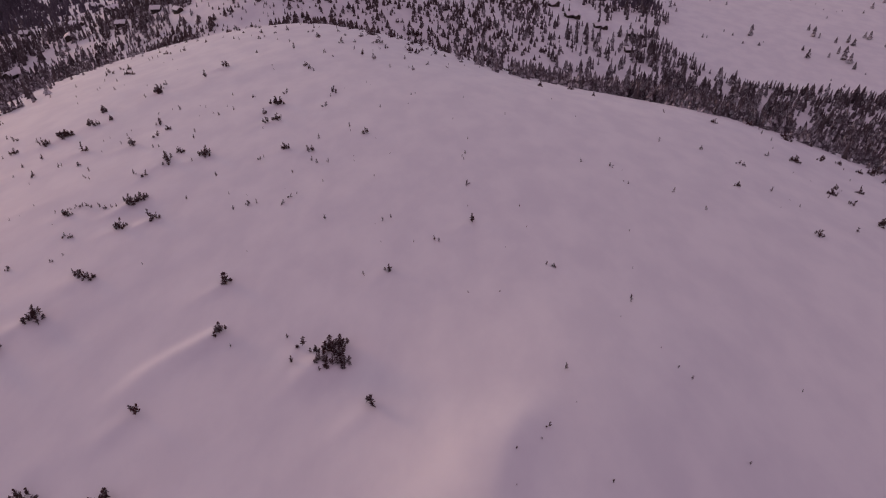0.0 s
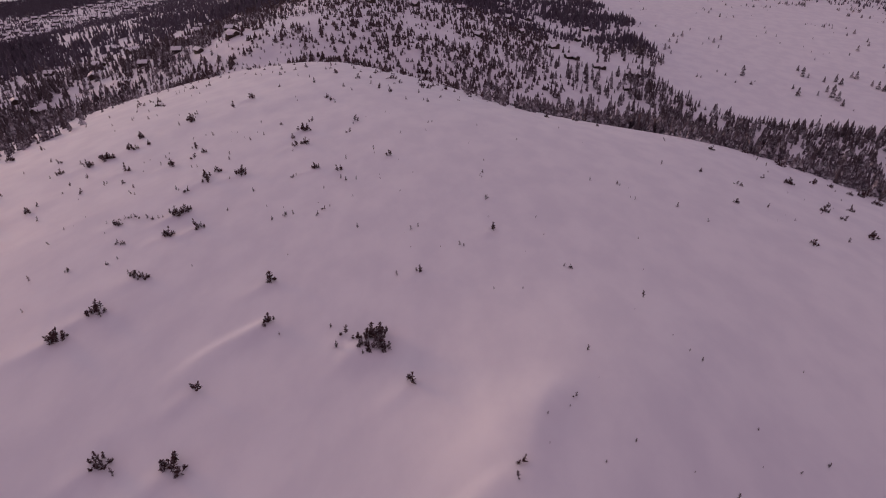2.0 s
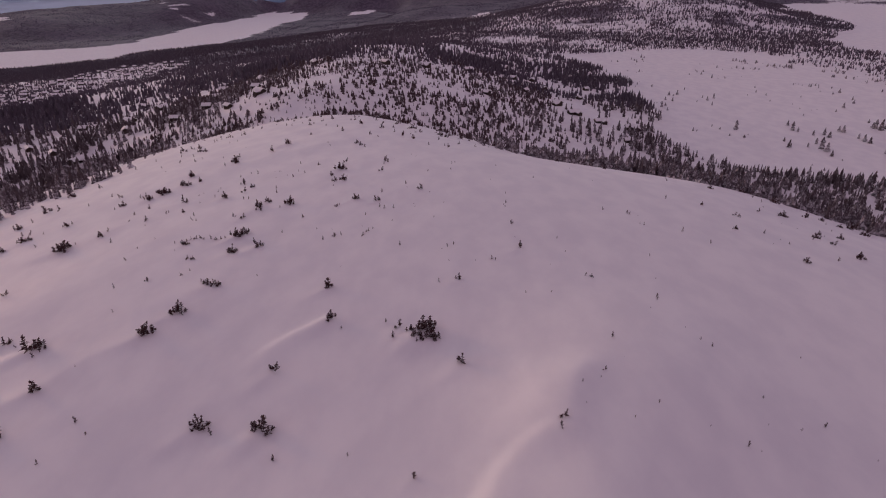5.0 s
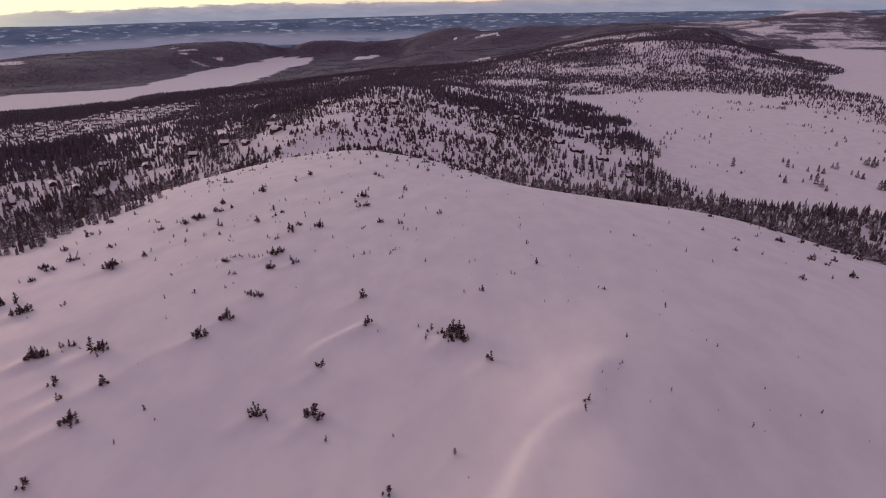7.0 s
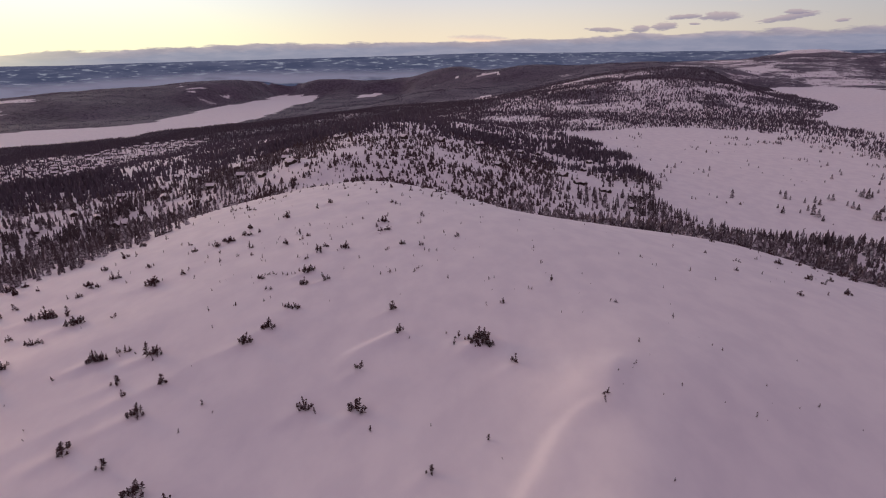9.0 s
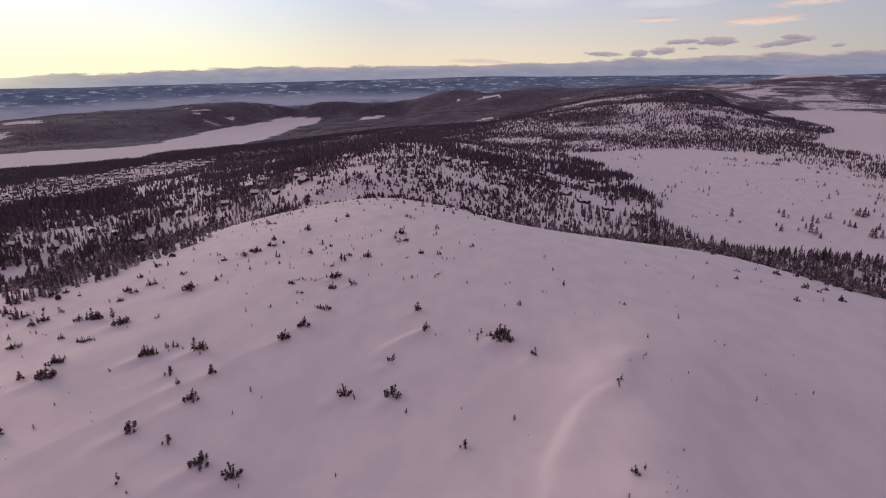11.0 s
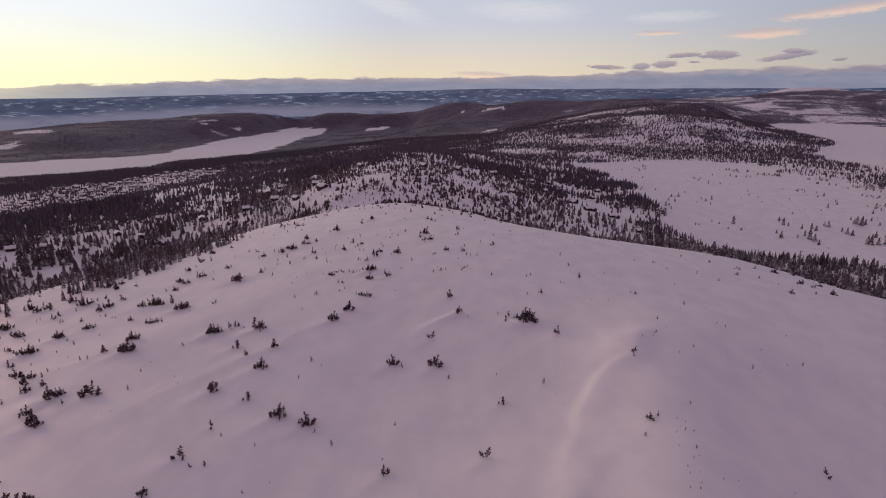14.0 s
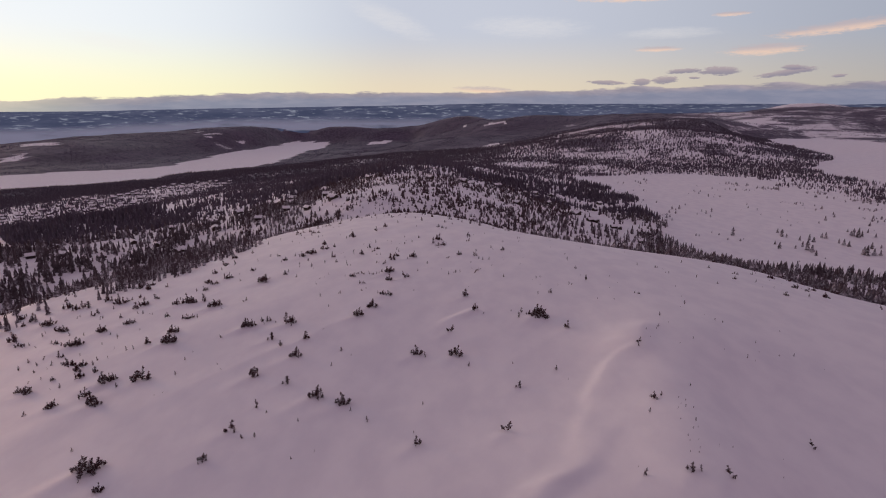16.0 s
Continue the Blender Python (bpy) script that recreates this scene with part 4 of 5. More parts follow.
GX, GY = graded(-4800, -45, 42, 4800, 0.62, 0.024, 0.026), graded(-900, -70, 25, 4850, 0.62, 0.05, 0.0165)
gx, gy = np.meshgrid(GX, GY)
gz = land_height(gx, gy)
gv = np.stack([gx, gy, gz], -1).reshape(-1, 3)
idx = np.arange(gx.size).reshape(gx.shape)
quads = np.stack([idx[:-1, :-1], idx[:-1, 1:], idx[1:, 1:], idx[1:, :-1]], -1).reshape(-1, 4)
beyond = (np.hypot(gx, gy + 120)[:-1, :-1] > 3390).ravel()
far_r = np.hypot(gx, gy + 80)
cover_values = (wood_cover(gx, gy) * smooth(far_r, 620, 1250) * (1 - 0.34 * smooth(gx, -100, 150) * (1 - smooth(far_r, 1500, 1900)))).astype(np.float32)


def with_cover(me):
    att = me.attributes.new("wood", "FLOAT", "POINT")
    att.data.foreach_set("value", cover_values.ravel())
    return me


ground = tagged(new("ground", with_cover(mesh_from("ground", gv, quads[~beyond], MAT_LAND, flat=False))),
                "wind-packed snow over a bare hill, bogs, frozen lakes and far woods", "ground", kind="structure")
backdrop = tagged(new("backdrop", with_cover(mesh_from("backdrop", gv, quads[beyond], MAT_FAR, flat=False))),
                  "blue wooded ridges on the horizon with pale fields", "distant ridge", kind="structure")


def ground_z(x, y):
    return float(np.ravel(land_height(np.array([x]), np.array([y])))[0])


# ---- trees ----
def spruce_shape(rng, tiers, ring, slim=0.18, ragged=0.35):
    """A crown of drooping tiers, one unit high."""
    verts, faces = [], []
    for k in range(tiers):
        f = k / tiers
        z0 = 0.05 + 0.95 * f
        top_z = min(1.0, z0 + 1.65 * 0.95 / tiers)
        r = slim * (1 - f) ** 0.85 * (0.7 + 0.6 * rng.random()) + 0.012
        base = len(verts)
        cx, cy = rng.normal(0, 0.006, 2)
        verts.append((cx, cy, top_z))
        spin = rng.random() * 6.28
        for j in range(ring):
            a = spin + j * 2 * math.pi / ring + rng.normal(0, 0.12)
            rr = r * (1 - ragged * (j % 2) * (0.6 + 0.8 * rng.random()))
            verts.append((cx + rr * math.cos(a), cy + rr * math.sin(a), z0 - 0.04 * (j % 2 == 0) * rng.random() - 0.25 * r))
        for j in range(ring):
            faces.append((base, base + 1 + j, base + 1 + (j + 1) % ring))
    return np.array(verts), np.array(faces)


def joined(name, shapes, places, heights, mat, rng):
    """Many trees in one mesh."""
    vs, fs, off = [], [], 0
    pick = rng.integers(0, len(shapes), len(places))
    for s, (v, f) in enumerate(shapes):
        sel = np.where(pick == s)[0]
        if not len(sel):
            continue
        a = rng.random(len(sel)) * 2 * np.pi
        wide = 0.85 + 0.4 * rng.random(len(sel))
        c, d = np.cos(a) * wide, np.sin(a) * wide
        h = heights[sel][:, None]
        x = (v[None, :, 0] * c[:, None] - v[None, :, 1] * d[:, None]) * h + places[sel][:, None, 0]
        y = (v[None, :, 0] * d[:, None] + v[None, :, 1] * c[:, None]) * h + places[sel][:, None, 1]
        z = v[None, :, 2] * h + places[sel][:, None, 2]
        vs.append(np.stack([x, y, z], -1).reshape(-1, 3))
        fs.append((f[None] + (np.arange(len(sel)) * len(v))[:, None, None] + off).reshape(-1, 3))
        off += len(sel) * len(v)
    return mesh_from(name, np.concatenate(vs), np.concatenate(fs), mat)


def scatter(rng, r_lo, r_hi, count, keep, spread=(-60, 44)):
    """Places in the country before the hill, thinned by the cover of the woods."""
    r = np.sqrt(rng.random(count) * (r_hi ** 2 - r_lo ** 2) + r_lo ** 2)
    a = np.radians(spread[0] + (spread[1] - spread[0]) * rng.random(count))
    x, y = -5 + r * np.sin(a), -80 + r * np.cos(a)
    ok = rng.random(count) < keep(x, y)
    x, y = x[ok], y[ok]
    return np.stack([x, y, land_height(x, y) - 0.15], -1)


def stand(x, y):
    near = 1 - smooth(np.hypot(x, y), 600, 800)
    clump = smooth(fractal(x, y, 22, 3, 101), -0.35, 0.45) * (1 - near) + near * 1.25 * smooth(fractal(x, y, 30, 3, 101), -0.30, 0.34)
    c = wood_cover(x, y)
    return np.clip(c, 0, 1) ** 1.2 * np.maximum(0.22 - 0.06 * near + 0.95 * clump, (c > 0.9) * 0.85 * near +  smooth(np.hypot(x, y), 700, 900) * 0.9)


def tree_height(rng, p):
    n = len(p)
    plateau = np.exp(-((p[:, 0] + 85) / 85) ** 2) * (1 - smooth(p[:, 1], 320, 460)) * (p[:, 1] > 150)
    edge = smooth(hill_height(p[:, 0], p[:, 1]), -24, -16) * (p[:, 1] < 235)
    far = np.hypot(p[:, 0], p[:, 1] + 100)
    h = (3.4 + 4.6 * rng.random(n) ** 1.3) * (1 - 0.3 * smooth(far, 550, 800)) * (0.85 + 0.3 * fractal(p[:, 0], p[:, 1], 60, 2, 91))
    tall = 1 + 0.2 * ((p[:, 0] < -140) & (p[:, 1] < 640)) + 0.3 * inside(p[:, 0], p[:, 1], DARK_WOOD)
    return h * tall * (1 - 0.58 * plateau) * (1 - 0.35 * edge)


rng = np.random.default_rng(7)
near_p = scatter(rng, 130, 460, 25000, lambda x, y: stand(x, y) * (1 - 0.72 * np.exp(-((x + 55) / 62) ** 2) * smooth(y, 170, 200) * (1 - smooth(y, 320, 400))))
foot_p = scatter(rng, 150, 420, 8500, lambda x, y: (x > 62) * (y < 330) * (wood_cover(x, y) > 0.70) * smooth(fractal(x, y, 22, 3, 101), -0.5, 0.2))
shelf_p = scatter(rng, 270, 520, 22000, lambda x, y: 0.8 * (np.abs(x + 70) < 120) * (y > 196) * (y < 430) * (wood_cover(x, y) > 0.1) * smooth(fractal(x, y, 30, 3, 103), -0.4, 0.4))
near_p = np.concatenate([near_p, foot_p])
near_h = tree_height(rng, near_p)
order = np.argsort(np.hypot(near_p[:, 0] + 12, near_p[:, 1] + 60))
near_p, near_h = near_p[order], near_h[order]
CABINS = [(-240, 234), (-260, 208), (-290, 213), (-295, 283), (-264, 246), (-215, 218), (-258, 288), (-316, 239), (-306, 205), (-228, 293),
          (-212, 262), (-138, 243), (-158, 259), (-136, 281), (-124, 256), (-182, 338), (-165, 290), (61, 325), (76, 310), (94, 300), (3, 327),
          (24, 431), (41, 440), (48, 408), (73, 384), (85, 268), (76, 481), (84, 425), (-12, 406), (-42, 368), (-68, 348), (32, 380), (19, 496),
          (-122, 362), (-150, 330), (-177, 256), (-220, 320), (52, 350), (18, 462), (-200, 380), (-250, 350)]
clear = np.min(np.hypot(near_p[:, :1] - np.array(CABINS)[:, 0], near_p[:, 1:2] - np.array(CABINS)[:, 1]), 1) > 5.5
near_p, near_h = near_p[clear], near_h[clear]

tree_rng = np.random.default_rng(3)
spruces = []
for k in range(6):
    v, f = spruce_shape(tree_rng, 11, 11, 0.17 + 0.07 * tree_rng.random(), 0.62)
    crown_mesh = mesh_from("crown", v, f, MAT_FROSTED if k % 2 else MAT_NEEDLES)
    bm = bmesh.new()
    bmesh.ops.create_cone(bm, cap_ends=True, segments=7, radius1=0.017, radius2=0.004, depth=0.9, matrix=Matrix.Translation((0, 0, 0.43)))
    trunk_mesh = bpy.data.meshes.new("trunk")
    bm.to_mesh(trunk_mesh)
    bm.free()
    trunk_mesh.materials.append(MAT_BARK)
    root = new("spruce")
    tagged(root, "tall slim spruce with snow-dusted dark needles at the wood's edge" if k % 2 == 0 else "slim spruce white with rime at the wood's edge", "tree", "spruces along the edge of the wood")
    part("trunk", trunk_mesh, root)
    part("crown", crown_mesh, root)
    spruces.append(root)
EDGE = 290
for n in range(EDGE):
    x, y, z = near_p[n]
    h = near_h[n]
    wide = 1.55 if y > 150 and x < 40 else 1.0      # low and broad on the windy shelf
    m = pose(x, y, z, tree_rng.normal(0, 2), tree_rng.normal(0, 2), tree_rng.random() * 360) @ Matrix.Diagonal((wide * h, wide * h, h, 1))
    if n < len(spruces):
        spruces[n].matrix_basis = m
    else:
        copy_thing(spruces[tree_rng.integers(0, 6)], Matrix.Identity(4)).matrix_basis = m

bush_shapes = [spruce_shape(tree_rng, 5, 8, 0.34 + 0.10 * tree_rng.random(), 0.55) for k in range(6)]
shelf_h = 1.1 + 2.8 * rng.random(len(shelf_p)) ** 1.5
tagged(new("shelf_scrub", joined("shelf_scrub", bush_shapes, shelf_p, shelf_h, MAT_SCRUB, rng)), "low rimed spruce scrub on the shelf behind the hill", "scrub", kind="stuff")
mid_shapes = [spruce_shape(tree_rng, 6, 7, 0.17 + 0.10 * tree_rng.random(), 0.6) for k in range(8)]
far_shapes = [spruce_shape(tree_rng, 1, 5, 0.24, 0.2) for k in range(5)]
rest_p, rest_h = near_p[EDGE:], near_h[EDGE:]
frost = rng.random(len(rest_p)) < np.clip(0.30 + 0.3 * ((rest_p[:, 0] > -40) & (rest_p[:, 1] < 330)) + 0.35 * smooth(hill_height(rest_p[:, 0], rest_p[:, 1]), -90, -40), 0, 1)
tagged(new("spruce_wood", joined("spruce_wood", mid_shapes, rest_p[~frost], rest_h[~frost], MAT_NEEDLES, rng)), "dark spruce wood with snow between the trees", "woods", kind="stuff")
tagged(new("rimed_spruce_wood", joined("rimed_spruce_wood", mid_shapes, rest_p[frost], rest_h[frost], MAT_FROSTED, rng)), "spruces grey with rime below the bare hill", "woods", kind="stuff")
moor_p = scatter(rng, 250, 760, 16000, lambda x, y: inside(x, y, BOG) * smooth(fractal(x, y, 26, 3, 121), 0.05, 0.5) * (0.10 + 0.9 * smooth(x, 230, 380)), (5, 45))
tagged(new("bog_scrub", joined("bog_scrub", bush_shapes, moor_p, 0.8 + 3.0 * rng.random(len(moor_p)) ** 2, MAT_FROSTED, rng)), "tufts of scrub and tiny rimed spruces on the snowy bog", "scrub", kind="stuff")
bog_p = np.array([(x, y, ground_z(x, y) - 0.1) for x, y, h in BOG_TREES + BOG_TREES_EAST])
bog_h = np.array([h for x, y, h in BOG_TREES + BOG_TREES_EAST])
for (x, y, z), h in zip(bog_p, bog_h):
    m = pose(x, y, z, 0, 0, tree_rng.random() * 360) @ Matrix.Diagonal((1.1 * h, 1.1 * h, 0.62 * h, 1))
    tagged(copy_thing(spruces[tree_rng.integers(0, 6)], Matrix.Identity(4)), "lone snow-dusted spruce standing on the open bog", "tree", "spruces on the bog").matrix_basis = m
AHEAD = (-47, 38)
mid_p = scatter(rng, 460, 1000, 72000, stand, AHEAD)
tagged(new("valley_wood", joined("valley_wood", [spruce_shape(tree_rng, 2, 6, 0.23, 0.45) for k in range(6)], mid_p, tree_height(rng, mid_p), MAT_DISTANT, rng)), "scattered dark spruces on snowy slopes and round the bog", "woods", kind="stuff")
far_p = scatter(rng, 1000, 1900, 150000, stand, AHEAD)
tagged(new("distant_wood", joined("distant_wood", far_shapes, far_p, 2.2 + 3.0 * rng.random(len(far_p)), MAT_DISTANT, rng)), "distant dark woods round frozen lakes", "woods", kind="stuff")
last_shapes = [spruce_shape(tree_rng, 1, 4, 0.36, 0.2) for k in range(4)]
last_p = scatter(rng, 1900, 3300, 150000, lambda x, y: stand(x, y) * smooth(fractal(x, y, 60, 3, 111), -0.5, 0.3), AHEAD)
tagged(new("horizon_wood", joined("horizon_wood", last_shapes, last_p, 1.6 + 1.7 * rng.random(len(last_p)), MAT_HAZY, rng)), "dark woods on far hills beyond the lake", "woods", kind="stuff")

# ---- dwarf spruces on the bare hill ----
def finger(rng, base, way, length, radius):
    """One bristly bough: a spindle with a rough skin."""
    way = np.array(way, float)
    way /= np.linalg.norm(way)
    side = np.cross(way, (0.3, 0.2, 1.0))
    side /= np.linalg.norm(side)
    other = np.cross(way, side)
    rings, seg = 3, 3
    verts, faces = [np.array(base)], []
    for i in range(1, rings):
        f = i / rings
        r = radius * math.sin(math.pi * min(1, f * 0.85 + 0.12)) ** 0.8
        mid = np.array(base) + way * length * f - np.array((0, 0, 0.16 * length * f * f))
        for j in range(seg):
            a = j * 2 * math.pi / seg + 0.5 * i
            rr = r * (0.55 + 0.9 * rng.random())
            verts.append(mid + side * rr * math.cos(a) + other * rr * math.sin(a) + way * rng.normal(0, 0.05) * length)
    verts.append(np.array(base) + way * length * 1.03 - np.array((0, 0, 0.16 * length)))
    for j in range(seg):
        faces.append((0, 1 + (j + 1) % seg, 1 + j))
    for i in range(rings - 2):
        for j in range(seg):
            a, b = 1 + i * seg + j, 1 + i * seg + (j + 1) % seg
            faces += [(a, b, b + seg), (a, b + seg, a + seg)]
    last = 1 + (rings - 2) * seg
    for j in range(seg):
        faces.append((last + j, last + (j + 1) % seg, len(verts) - 1))
    return np.array(verts), np.array(faces)


def stacked(shapes):
    off, vs, fs = 0, [], []
    for v, f in shapes:
        vs.append(v)
        fs.append(f + off)
        off += len(v)
    return np.concatenate(vs), np.concatenate(fs)


def stem_with_boughs(r, foot, high, lean, whorls, reach):
    """One crooked stem, bare in places, with short bushy boughs that spread and droop."""
    way = np.array((lean[0] + r.normal(0, 0.12), lean[1] + r.normal(0, 0.12), 1.0))
    way /= np.linalg.norm(way)
    stem = finger(r, foot, way, high, 0.016 + 0.012 * high)
    boughs = [finger(r, foot + way * high * 0.74, way, high * 0.30, 0.035 + 0.022 * high)]
    for k in range(whorls):
        f = 0.12 + 0.80 * (k + 0.6 * r.random()) / whorls
        for j in range(3 + int(r.integers(0, 4))):
            t = r.random() * 6.28
            out = reach * (1.25 - 0.80 * f) * (0.30 + 1.0 * r.random())
            boughs.append(finger(r, foot + way * high * f, (math.cos(t), math.sin(t), r.uniform(-0.1, 1.5)), out, (0.07 + 0.07 * r.random()) * out + 0.010))
    return stem, stacked(boughs)


def clump_stems(seed, stems, spread, whorls, reach):
    """Stem by stem, the trunk and the crown of a wind-clipped clump one unit high."""
    r = np.random.default_rng(seed)
    for s in range(stems):
        a, d = r.random() * 6.28, spread * r.random() ** 0.55 if s else 0.0
        foot = np.array((1.15 * d * math.cos(a), 0.95 * d * math.sin(a), -0.06))
        high = 1.0 if s == 0 else (0.34 + 0.50 * r.random()) * (1 - 0.35 * d / max(spread, 0.3))
        yield stem_with_boughs(r, foot, high, (0.06 + 0.28 * foot[0], 0.28 * foot[1]), whorls, reach * (0.35 + 0.65 * high))


def dwarf_spruce(*how):
    root = new("dwarf_spruce")
    for stem, crown in clump_stems(*how):
        part("trunk", mesh_from("trunk", *stem, MAT_BARK), root)
        part("crown", mesh_from("crown", *crown, MAT_SHRUB), root)
    return root


CLUMP_LABEL = "dense wind-clipped clump of dark dwarf spruce on bare snow"
TWIG_LABEL = "thin stunted spruce sapling poking out of the snow"
BUSH_LABEL = "small dark dwarf spruce crusted with rime on the snow"
KINDS = {"clump": [(100 + k, 11 + 2 * (k % 3), 0.54, 7, 0.27) for k in range(6)],
         "bush": [(200 + k, 3 + k % 4, 0.42, 8, 0.30) for k in range(6)],
         "twig": [(300 + k, 1 + k % 2, 0.22, 8, 0.26) for k in range(6)]}
LABELS = {"clump": CLUMP_LABEL, "bush": BUSH_LABEL, "twig": TWIG_LABEL}
shrub_rng = np.random.default_rng(21)
sorted_shrubs = [(x, y, h, "clump" if h > 1.2 else "bush") for x, y, h in BROAD] + [(x, y, h, "bush" if h > 1.3 else "twig") for x, y, h in SLIM]
sorted_shrubs.sort(key=lambda s: math.hypot(s[0] + 15, s[1] + 60))
NEAREST = 300
protos = {}
for x, y, h, kind in sorted_shrubs[:NEAREST]:
    k = int(shrub_rng.integers(0, 6))
    m = pose(x, y, ground_z(x, y), 0, 0, shrub_rng.normal(25, 50)) @ Matrix.Scale(h, 4)
    if (kind, k) in protos:
        copy_thing(protos[kind, k], Matrix.Identity(4)).matrix_basis = m
    else:
        protos[kind, k] = tagged(dwarf_spruce(*KINDS[kind][k]), LABELS[kind], "shrub", "dwarf spruces on the hill")
        protos[kind, k].matrix_basis = m

# those farther off, and smaller ones between, thicker towards the woods in the west and along the crest
fill_rng = np.random.default_rng(33)
for kind, specs in KINDS.items():
    rest = [s for s in sorted_shrubs[NEAREST:] if s[3] == kind]
    if rest:
        shapes = [stacked([piece for pair in clump_stems(*how) for piece in pair]) for how in specs]
        tagged(new(kind + "_scrub", joined(kind + "_scrub", shapes, np.array([(x, y, ground_z(x, y)) for x, y, h, k in rest]), np.array([h for x, y, h, k in rest]), MAT_SHRUB, fill_rng)),
               "far dwarf spruces scattered over the crest of the snowy hill", "scrub", kind="stuff")
fill = []
while len(fill) < 150:
    x, y = fill_rng.uniform(-190, 5), fill_rng.uniform(-30, 200)
    west = float(smooth(np.array(-x), 118, 165)) * (y < 130)
    crest = 0.45 * float(smooth(np.array(y), 135, 170)) * (x > -125)
    if fill_rng.random() < 0.9 * west + crest and float(hill_height(np.array(x), np.array(y))) > -22:
        if min((x - a) ** 2 + (y - b) ** 2 for a, b, c in SHRUBS) > 9:
            fill.append((x, y, fill_rng.uniform(0.5, 1.3) + (1.9 * west + 0.6 * (crest > 0.3)) * fill_rng.random() ** 1.5))
fill_p = np.array([(x, y, ground_z(x, y)) for x, y, h in fill])
fill_shapes = [stacked([piece for pair in clump_stems(*how) for piece in pair]) for how in KINDS["bush"]]
tagged(new("low_scrub", joined("low_scrub", fill_shapes, fill_p, np.array([h for x, y, h in fill]), MAT_SHRUB, fill_rng)), "scattered low dwarf spruce scrub towards the wood's edge", "scrub", kind="stuff")

# ---- cabins ----
def block(bm, x0, x1, y0, y1, z0, z1):
    r = bmesh.ops.create_cube(bm, size=1.0)
    bmesh.ops.scale(bm, vec=(x1 - x0, y1 - y0, z1 - z0), verts=r["verts"])
    bmesh.ops.translate(bm, vec=((x0 + x1) / 2, (y0 + y1) / 2, (z0 + z1) / 2), verts=r["verts"])


def bm_mesh(name, bm, mat):
    me = bpy.data.meshes.new(name)
    bmesh.ops.recalc_face_normals(bm, faces=bm.faces)
    bm.to_mesh(me)
    bm.free()
    me.materials.append(mat)
    return me


def gable(bm, length, width, eave, ridge, thick, shift=(0, 0), along_y=False):
    """A pitched slab: roof with its load of snow."""
    pts = [(-width / 2, eave), (0, ridge), (width / 2, eave), (width / 2, eave + thick), (0, ridge + thick * 1.1), (-width / 2, eave + thick)]
    rows = []
    for end in (-length / 2, length / 2):
        rows.append([bm.verts.new(((p[0] + shift[0], end + shift[1], p[1]) if along_y else (end + shift[0], p[0] + shift[1], p[1]))) for p in pts])
    for k in range(6):
        bm.faces.new((rows[0][k], rows[0][(k + 1) % 6], rows[1][(k + 1) % 6], rows[1][k]))
    for r in rows:
        bm.faces.new((r[0], r[1], r[4], r[5]))
        bm.faces.new((r[1], r[2], r[3], r[4]))


def cabin(length, width, wing):
    root = new("cabin")
    bm = bmesh.new()
    block(bm, -length / 2, length / 2, -width / 2, width / 2, -1.2, 2.5)
    for end in (-length / 2, length / 2):
        tri = [bm.verts.new((end, -width / 2, 2.5)), bm.verts.new((end, width / 2, 2.5)), bm.verts.new((end, 0, 4.1))]
        bm.faces.new(tri)
    part("wall", bm_mesh("wall", bm, MAT_TIMBER), root)
    bm = bmesh.new()
    gable(bm, length + 1.2, width + 1.6, 2.3, 4.2, 0.16)
    part("roof", bm_mesh("roof", bm, MAT_TIMBER), root)
    bm = bmesh.new()
    gable(bm, length + 1.1, width + 1.5, 2.48, 4.4, 0.55)
    part("roof_snow", bm_mesh("roof_snow", bm, MAT_ROOF_SNOW), root, "thick snow on the roof")
    if wing:
        bm = bmesh.new()
        block(bm, length / 2 - 4.5, length / 2 - 0.3, -width / 2 - 4.0, -width / 2, -1.2, 2.2)
        part("wing_wall", bm_mesh("wing_wall", bm, MAT_TIMBER), root)
        bm = bmesh.new()
        gable(bm, 5.2, 5.6, 2.2, 3.6, 0.6, (length / 2 - 2.4, -width / 2 - 2.2), True)
        part("wing_roof_snow", bm_mesh("wing_roof_snow", bm, MAT_ROOF_SNOW), root, "thick snow on the roof")
    bm = bmesh.new()
    block(bm, -length * 0.2 - 0.4, -length * 0.2 + 0.4, -0.4, 0.4, 3.4, 5.6)
    part("chimney", bm_mesh("chimney", bm, MAT_STONE), root, "stone chimney")
    for k in range(3):
        bm = bmesh.new()
        x = -length * 0.35 + k * length * 0.3
        block(bm, x - 0.6, x + 0.6, -width / 2 - 0.04, -width / 2 + 0.02, 0.7, 1.8)
        part("window", bm_mesh("window", bm, MAT_GLASS), root)
    return root


cabin_kinds = [tagged(cabin(9.0, 5.6, False), "dark timber cabin under a thick snow-covered gable roof", "cabin", "cabins among the spruces"),
               tagged(cabin(10.5, 5.8, True), "dark timber cabin with a wing and snow-covered roofs", "cabin", "cabins among the spruces"),
               tagged(cabin(6.8, 5.0, False), "small dark timber cabin with deep snow on its roof", "cabin", "cabins among the spruces")]
cabin_rng = np.random.default_rng(5)
fresh = list(range(3))


def settle(places, turn, spread, size=1.0):
    for x, y in places:
        k = int(cabin_rng.integers(0, 3))
        m = pose(x, y, ground_z(x, y), 0, 0, turn + cabin_rng.normal(0, spread)) @ Matrix.Scale(size * (0.9 + 0.2 * cabin_rng.random()), 4)
        if k in fresh:
            fresh.remove(k)
            cabin_kinds[k].matrix_basis = m
        else:
            copy_thing(cabin_kinds[k], Matrix.Identity(4)).matrix_basis = m


settle(CABINS, 10, 45, 0.68)
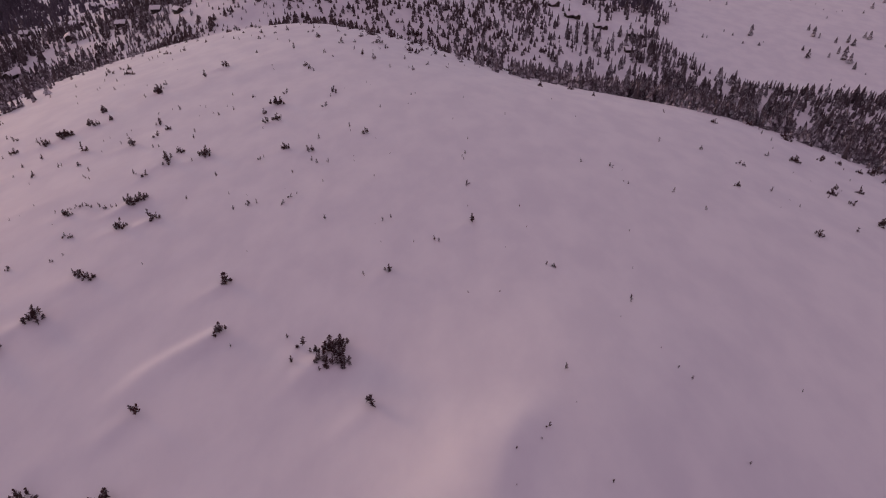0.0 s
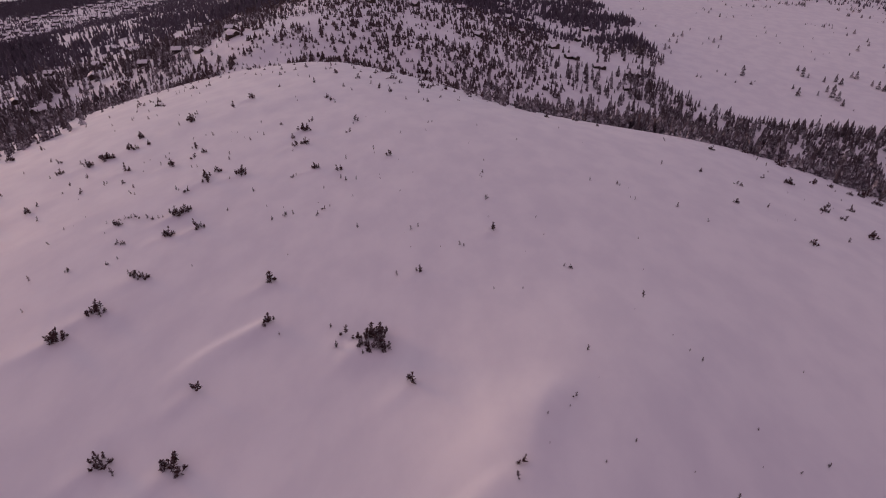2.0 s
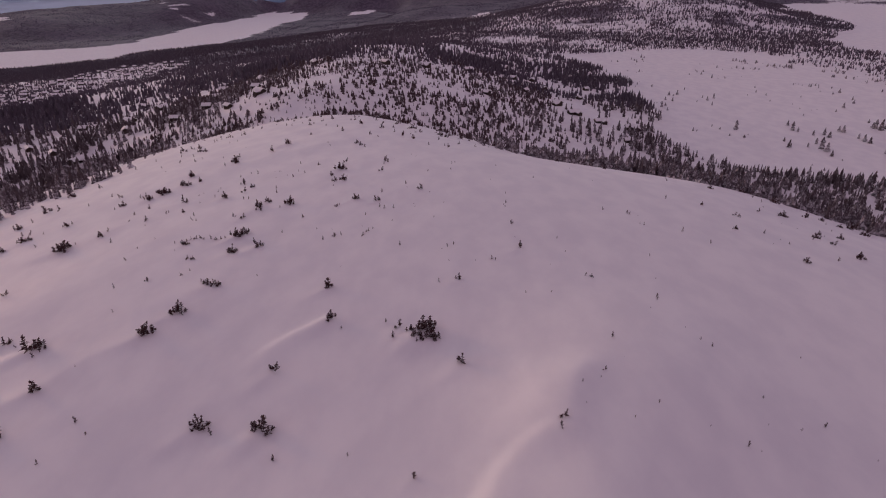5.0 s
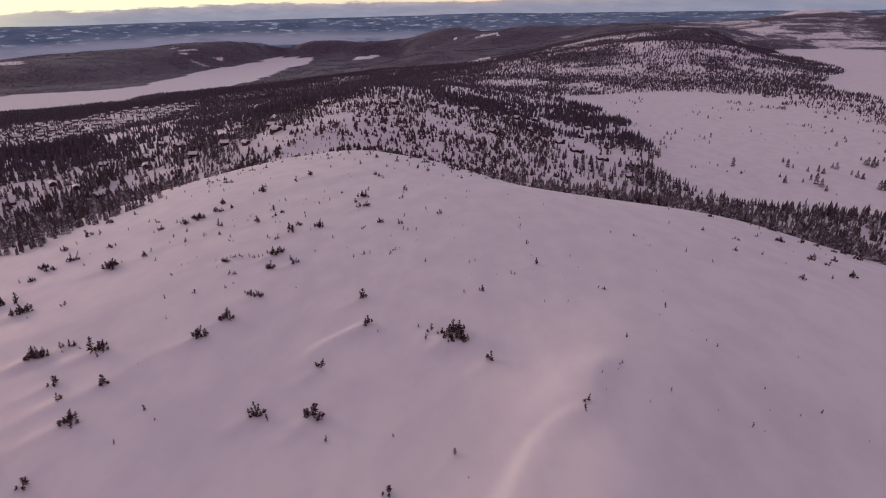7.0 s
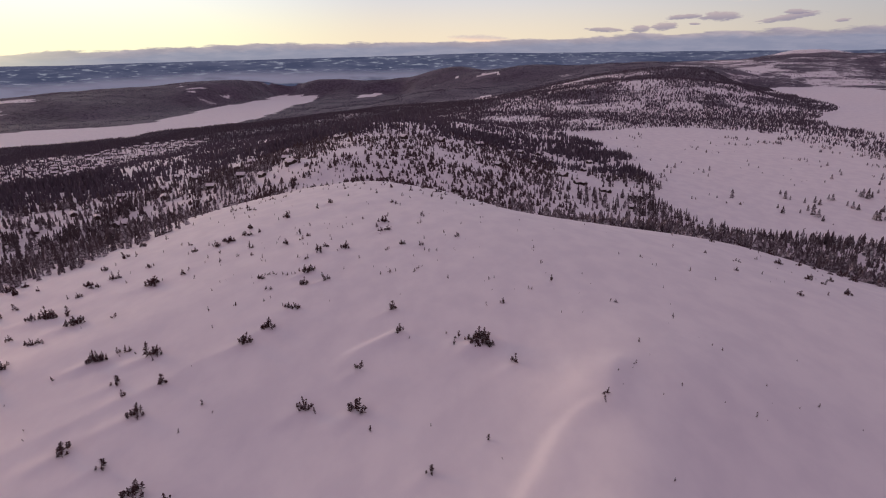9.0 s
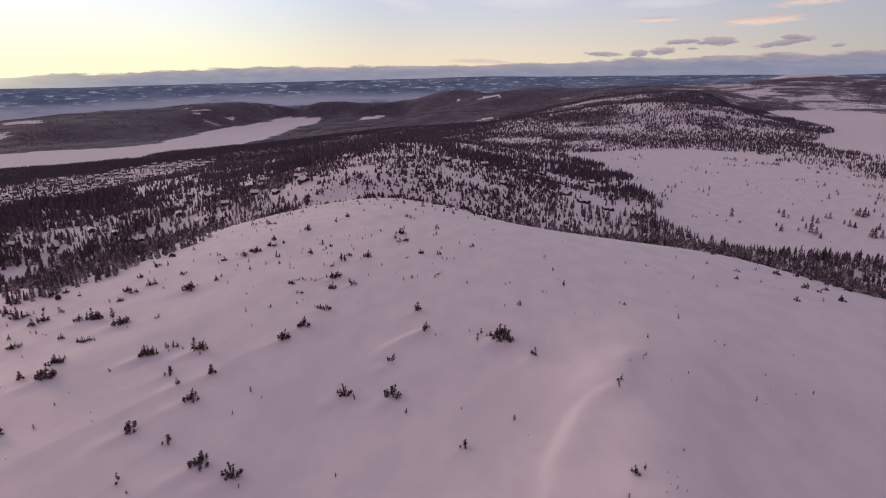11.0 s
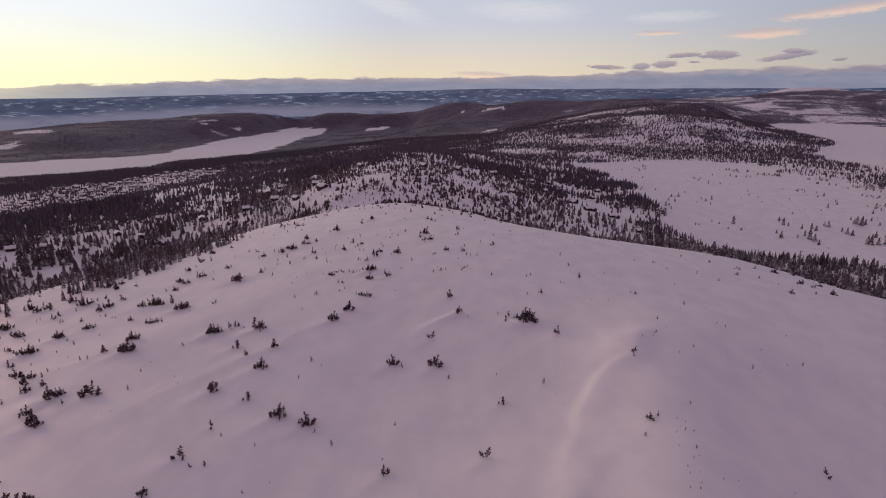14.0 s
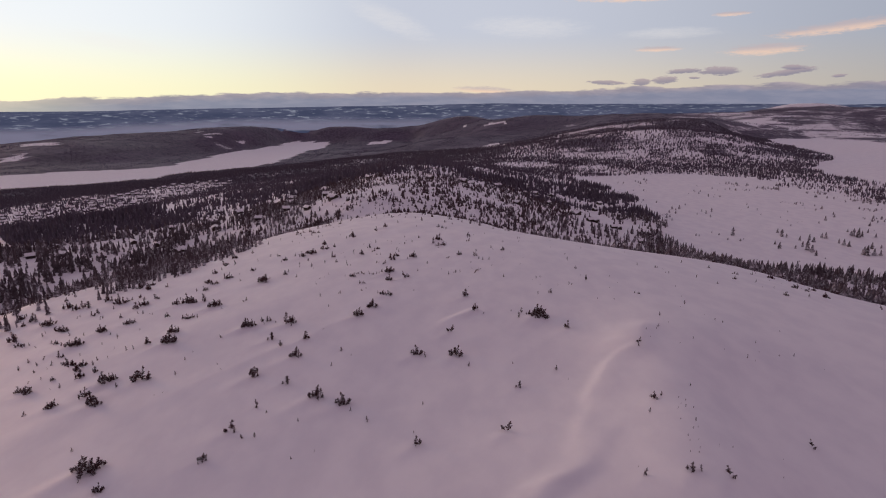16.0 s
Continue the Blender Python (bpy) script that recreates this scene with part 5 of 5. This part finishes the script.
# the cabin village on the far side of the western woods, in loose rows
village = []
for row in range(16):
    for col in range(34):
        x, y = -730 + col * 9.5 + row * 1.5 + cabin_rng.normal(0, 2.5), 350 + row * 38 + col * 4.0 + cabin_rng.normal(0, 4)
        if cabin_rng.random() < 0.62 and bool(inside(np.array([x]), np.array([y]), VILLAGE)[0]):
            village.append((x, y))
village = [v for k, v in enumerate(village) if all((v[0] - o[0]) ** 2 + (v[1] - o[1]) ** 2 > 90 for o in village[:k])]
cabin_rng.shuffle(village)
village = village[:235]
settle(village, 35, 25, 0.72)

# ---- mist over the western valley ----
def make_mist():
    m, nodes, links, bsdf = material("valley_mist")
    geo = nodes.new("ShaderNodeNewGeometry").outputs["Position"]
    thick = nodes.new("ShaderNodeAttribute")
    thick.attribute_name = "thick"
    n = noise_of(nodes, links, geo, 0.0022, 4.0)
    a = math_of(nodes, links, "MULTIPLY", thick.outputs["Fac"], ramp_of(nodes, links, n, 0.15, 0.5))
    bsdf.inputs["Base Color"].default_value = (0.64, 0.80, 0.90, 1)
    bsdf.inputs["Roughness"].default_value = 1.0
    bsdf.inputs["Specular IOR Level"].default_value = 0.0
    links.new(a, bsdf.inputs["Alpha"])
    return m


# one tilted see-through sheet stands in for the mist, its alpha fading upwards
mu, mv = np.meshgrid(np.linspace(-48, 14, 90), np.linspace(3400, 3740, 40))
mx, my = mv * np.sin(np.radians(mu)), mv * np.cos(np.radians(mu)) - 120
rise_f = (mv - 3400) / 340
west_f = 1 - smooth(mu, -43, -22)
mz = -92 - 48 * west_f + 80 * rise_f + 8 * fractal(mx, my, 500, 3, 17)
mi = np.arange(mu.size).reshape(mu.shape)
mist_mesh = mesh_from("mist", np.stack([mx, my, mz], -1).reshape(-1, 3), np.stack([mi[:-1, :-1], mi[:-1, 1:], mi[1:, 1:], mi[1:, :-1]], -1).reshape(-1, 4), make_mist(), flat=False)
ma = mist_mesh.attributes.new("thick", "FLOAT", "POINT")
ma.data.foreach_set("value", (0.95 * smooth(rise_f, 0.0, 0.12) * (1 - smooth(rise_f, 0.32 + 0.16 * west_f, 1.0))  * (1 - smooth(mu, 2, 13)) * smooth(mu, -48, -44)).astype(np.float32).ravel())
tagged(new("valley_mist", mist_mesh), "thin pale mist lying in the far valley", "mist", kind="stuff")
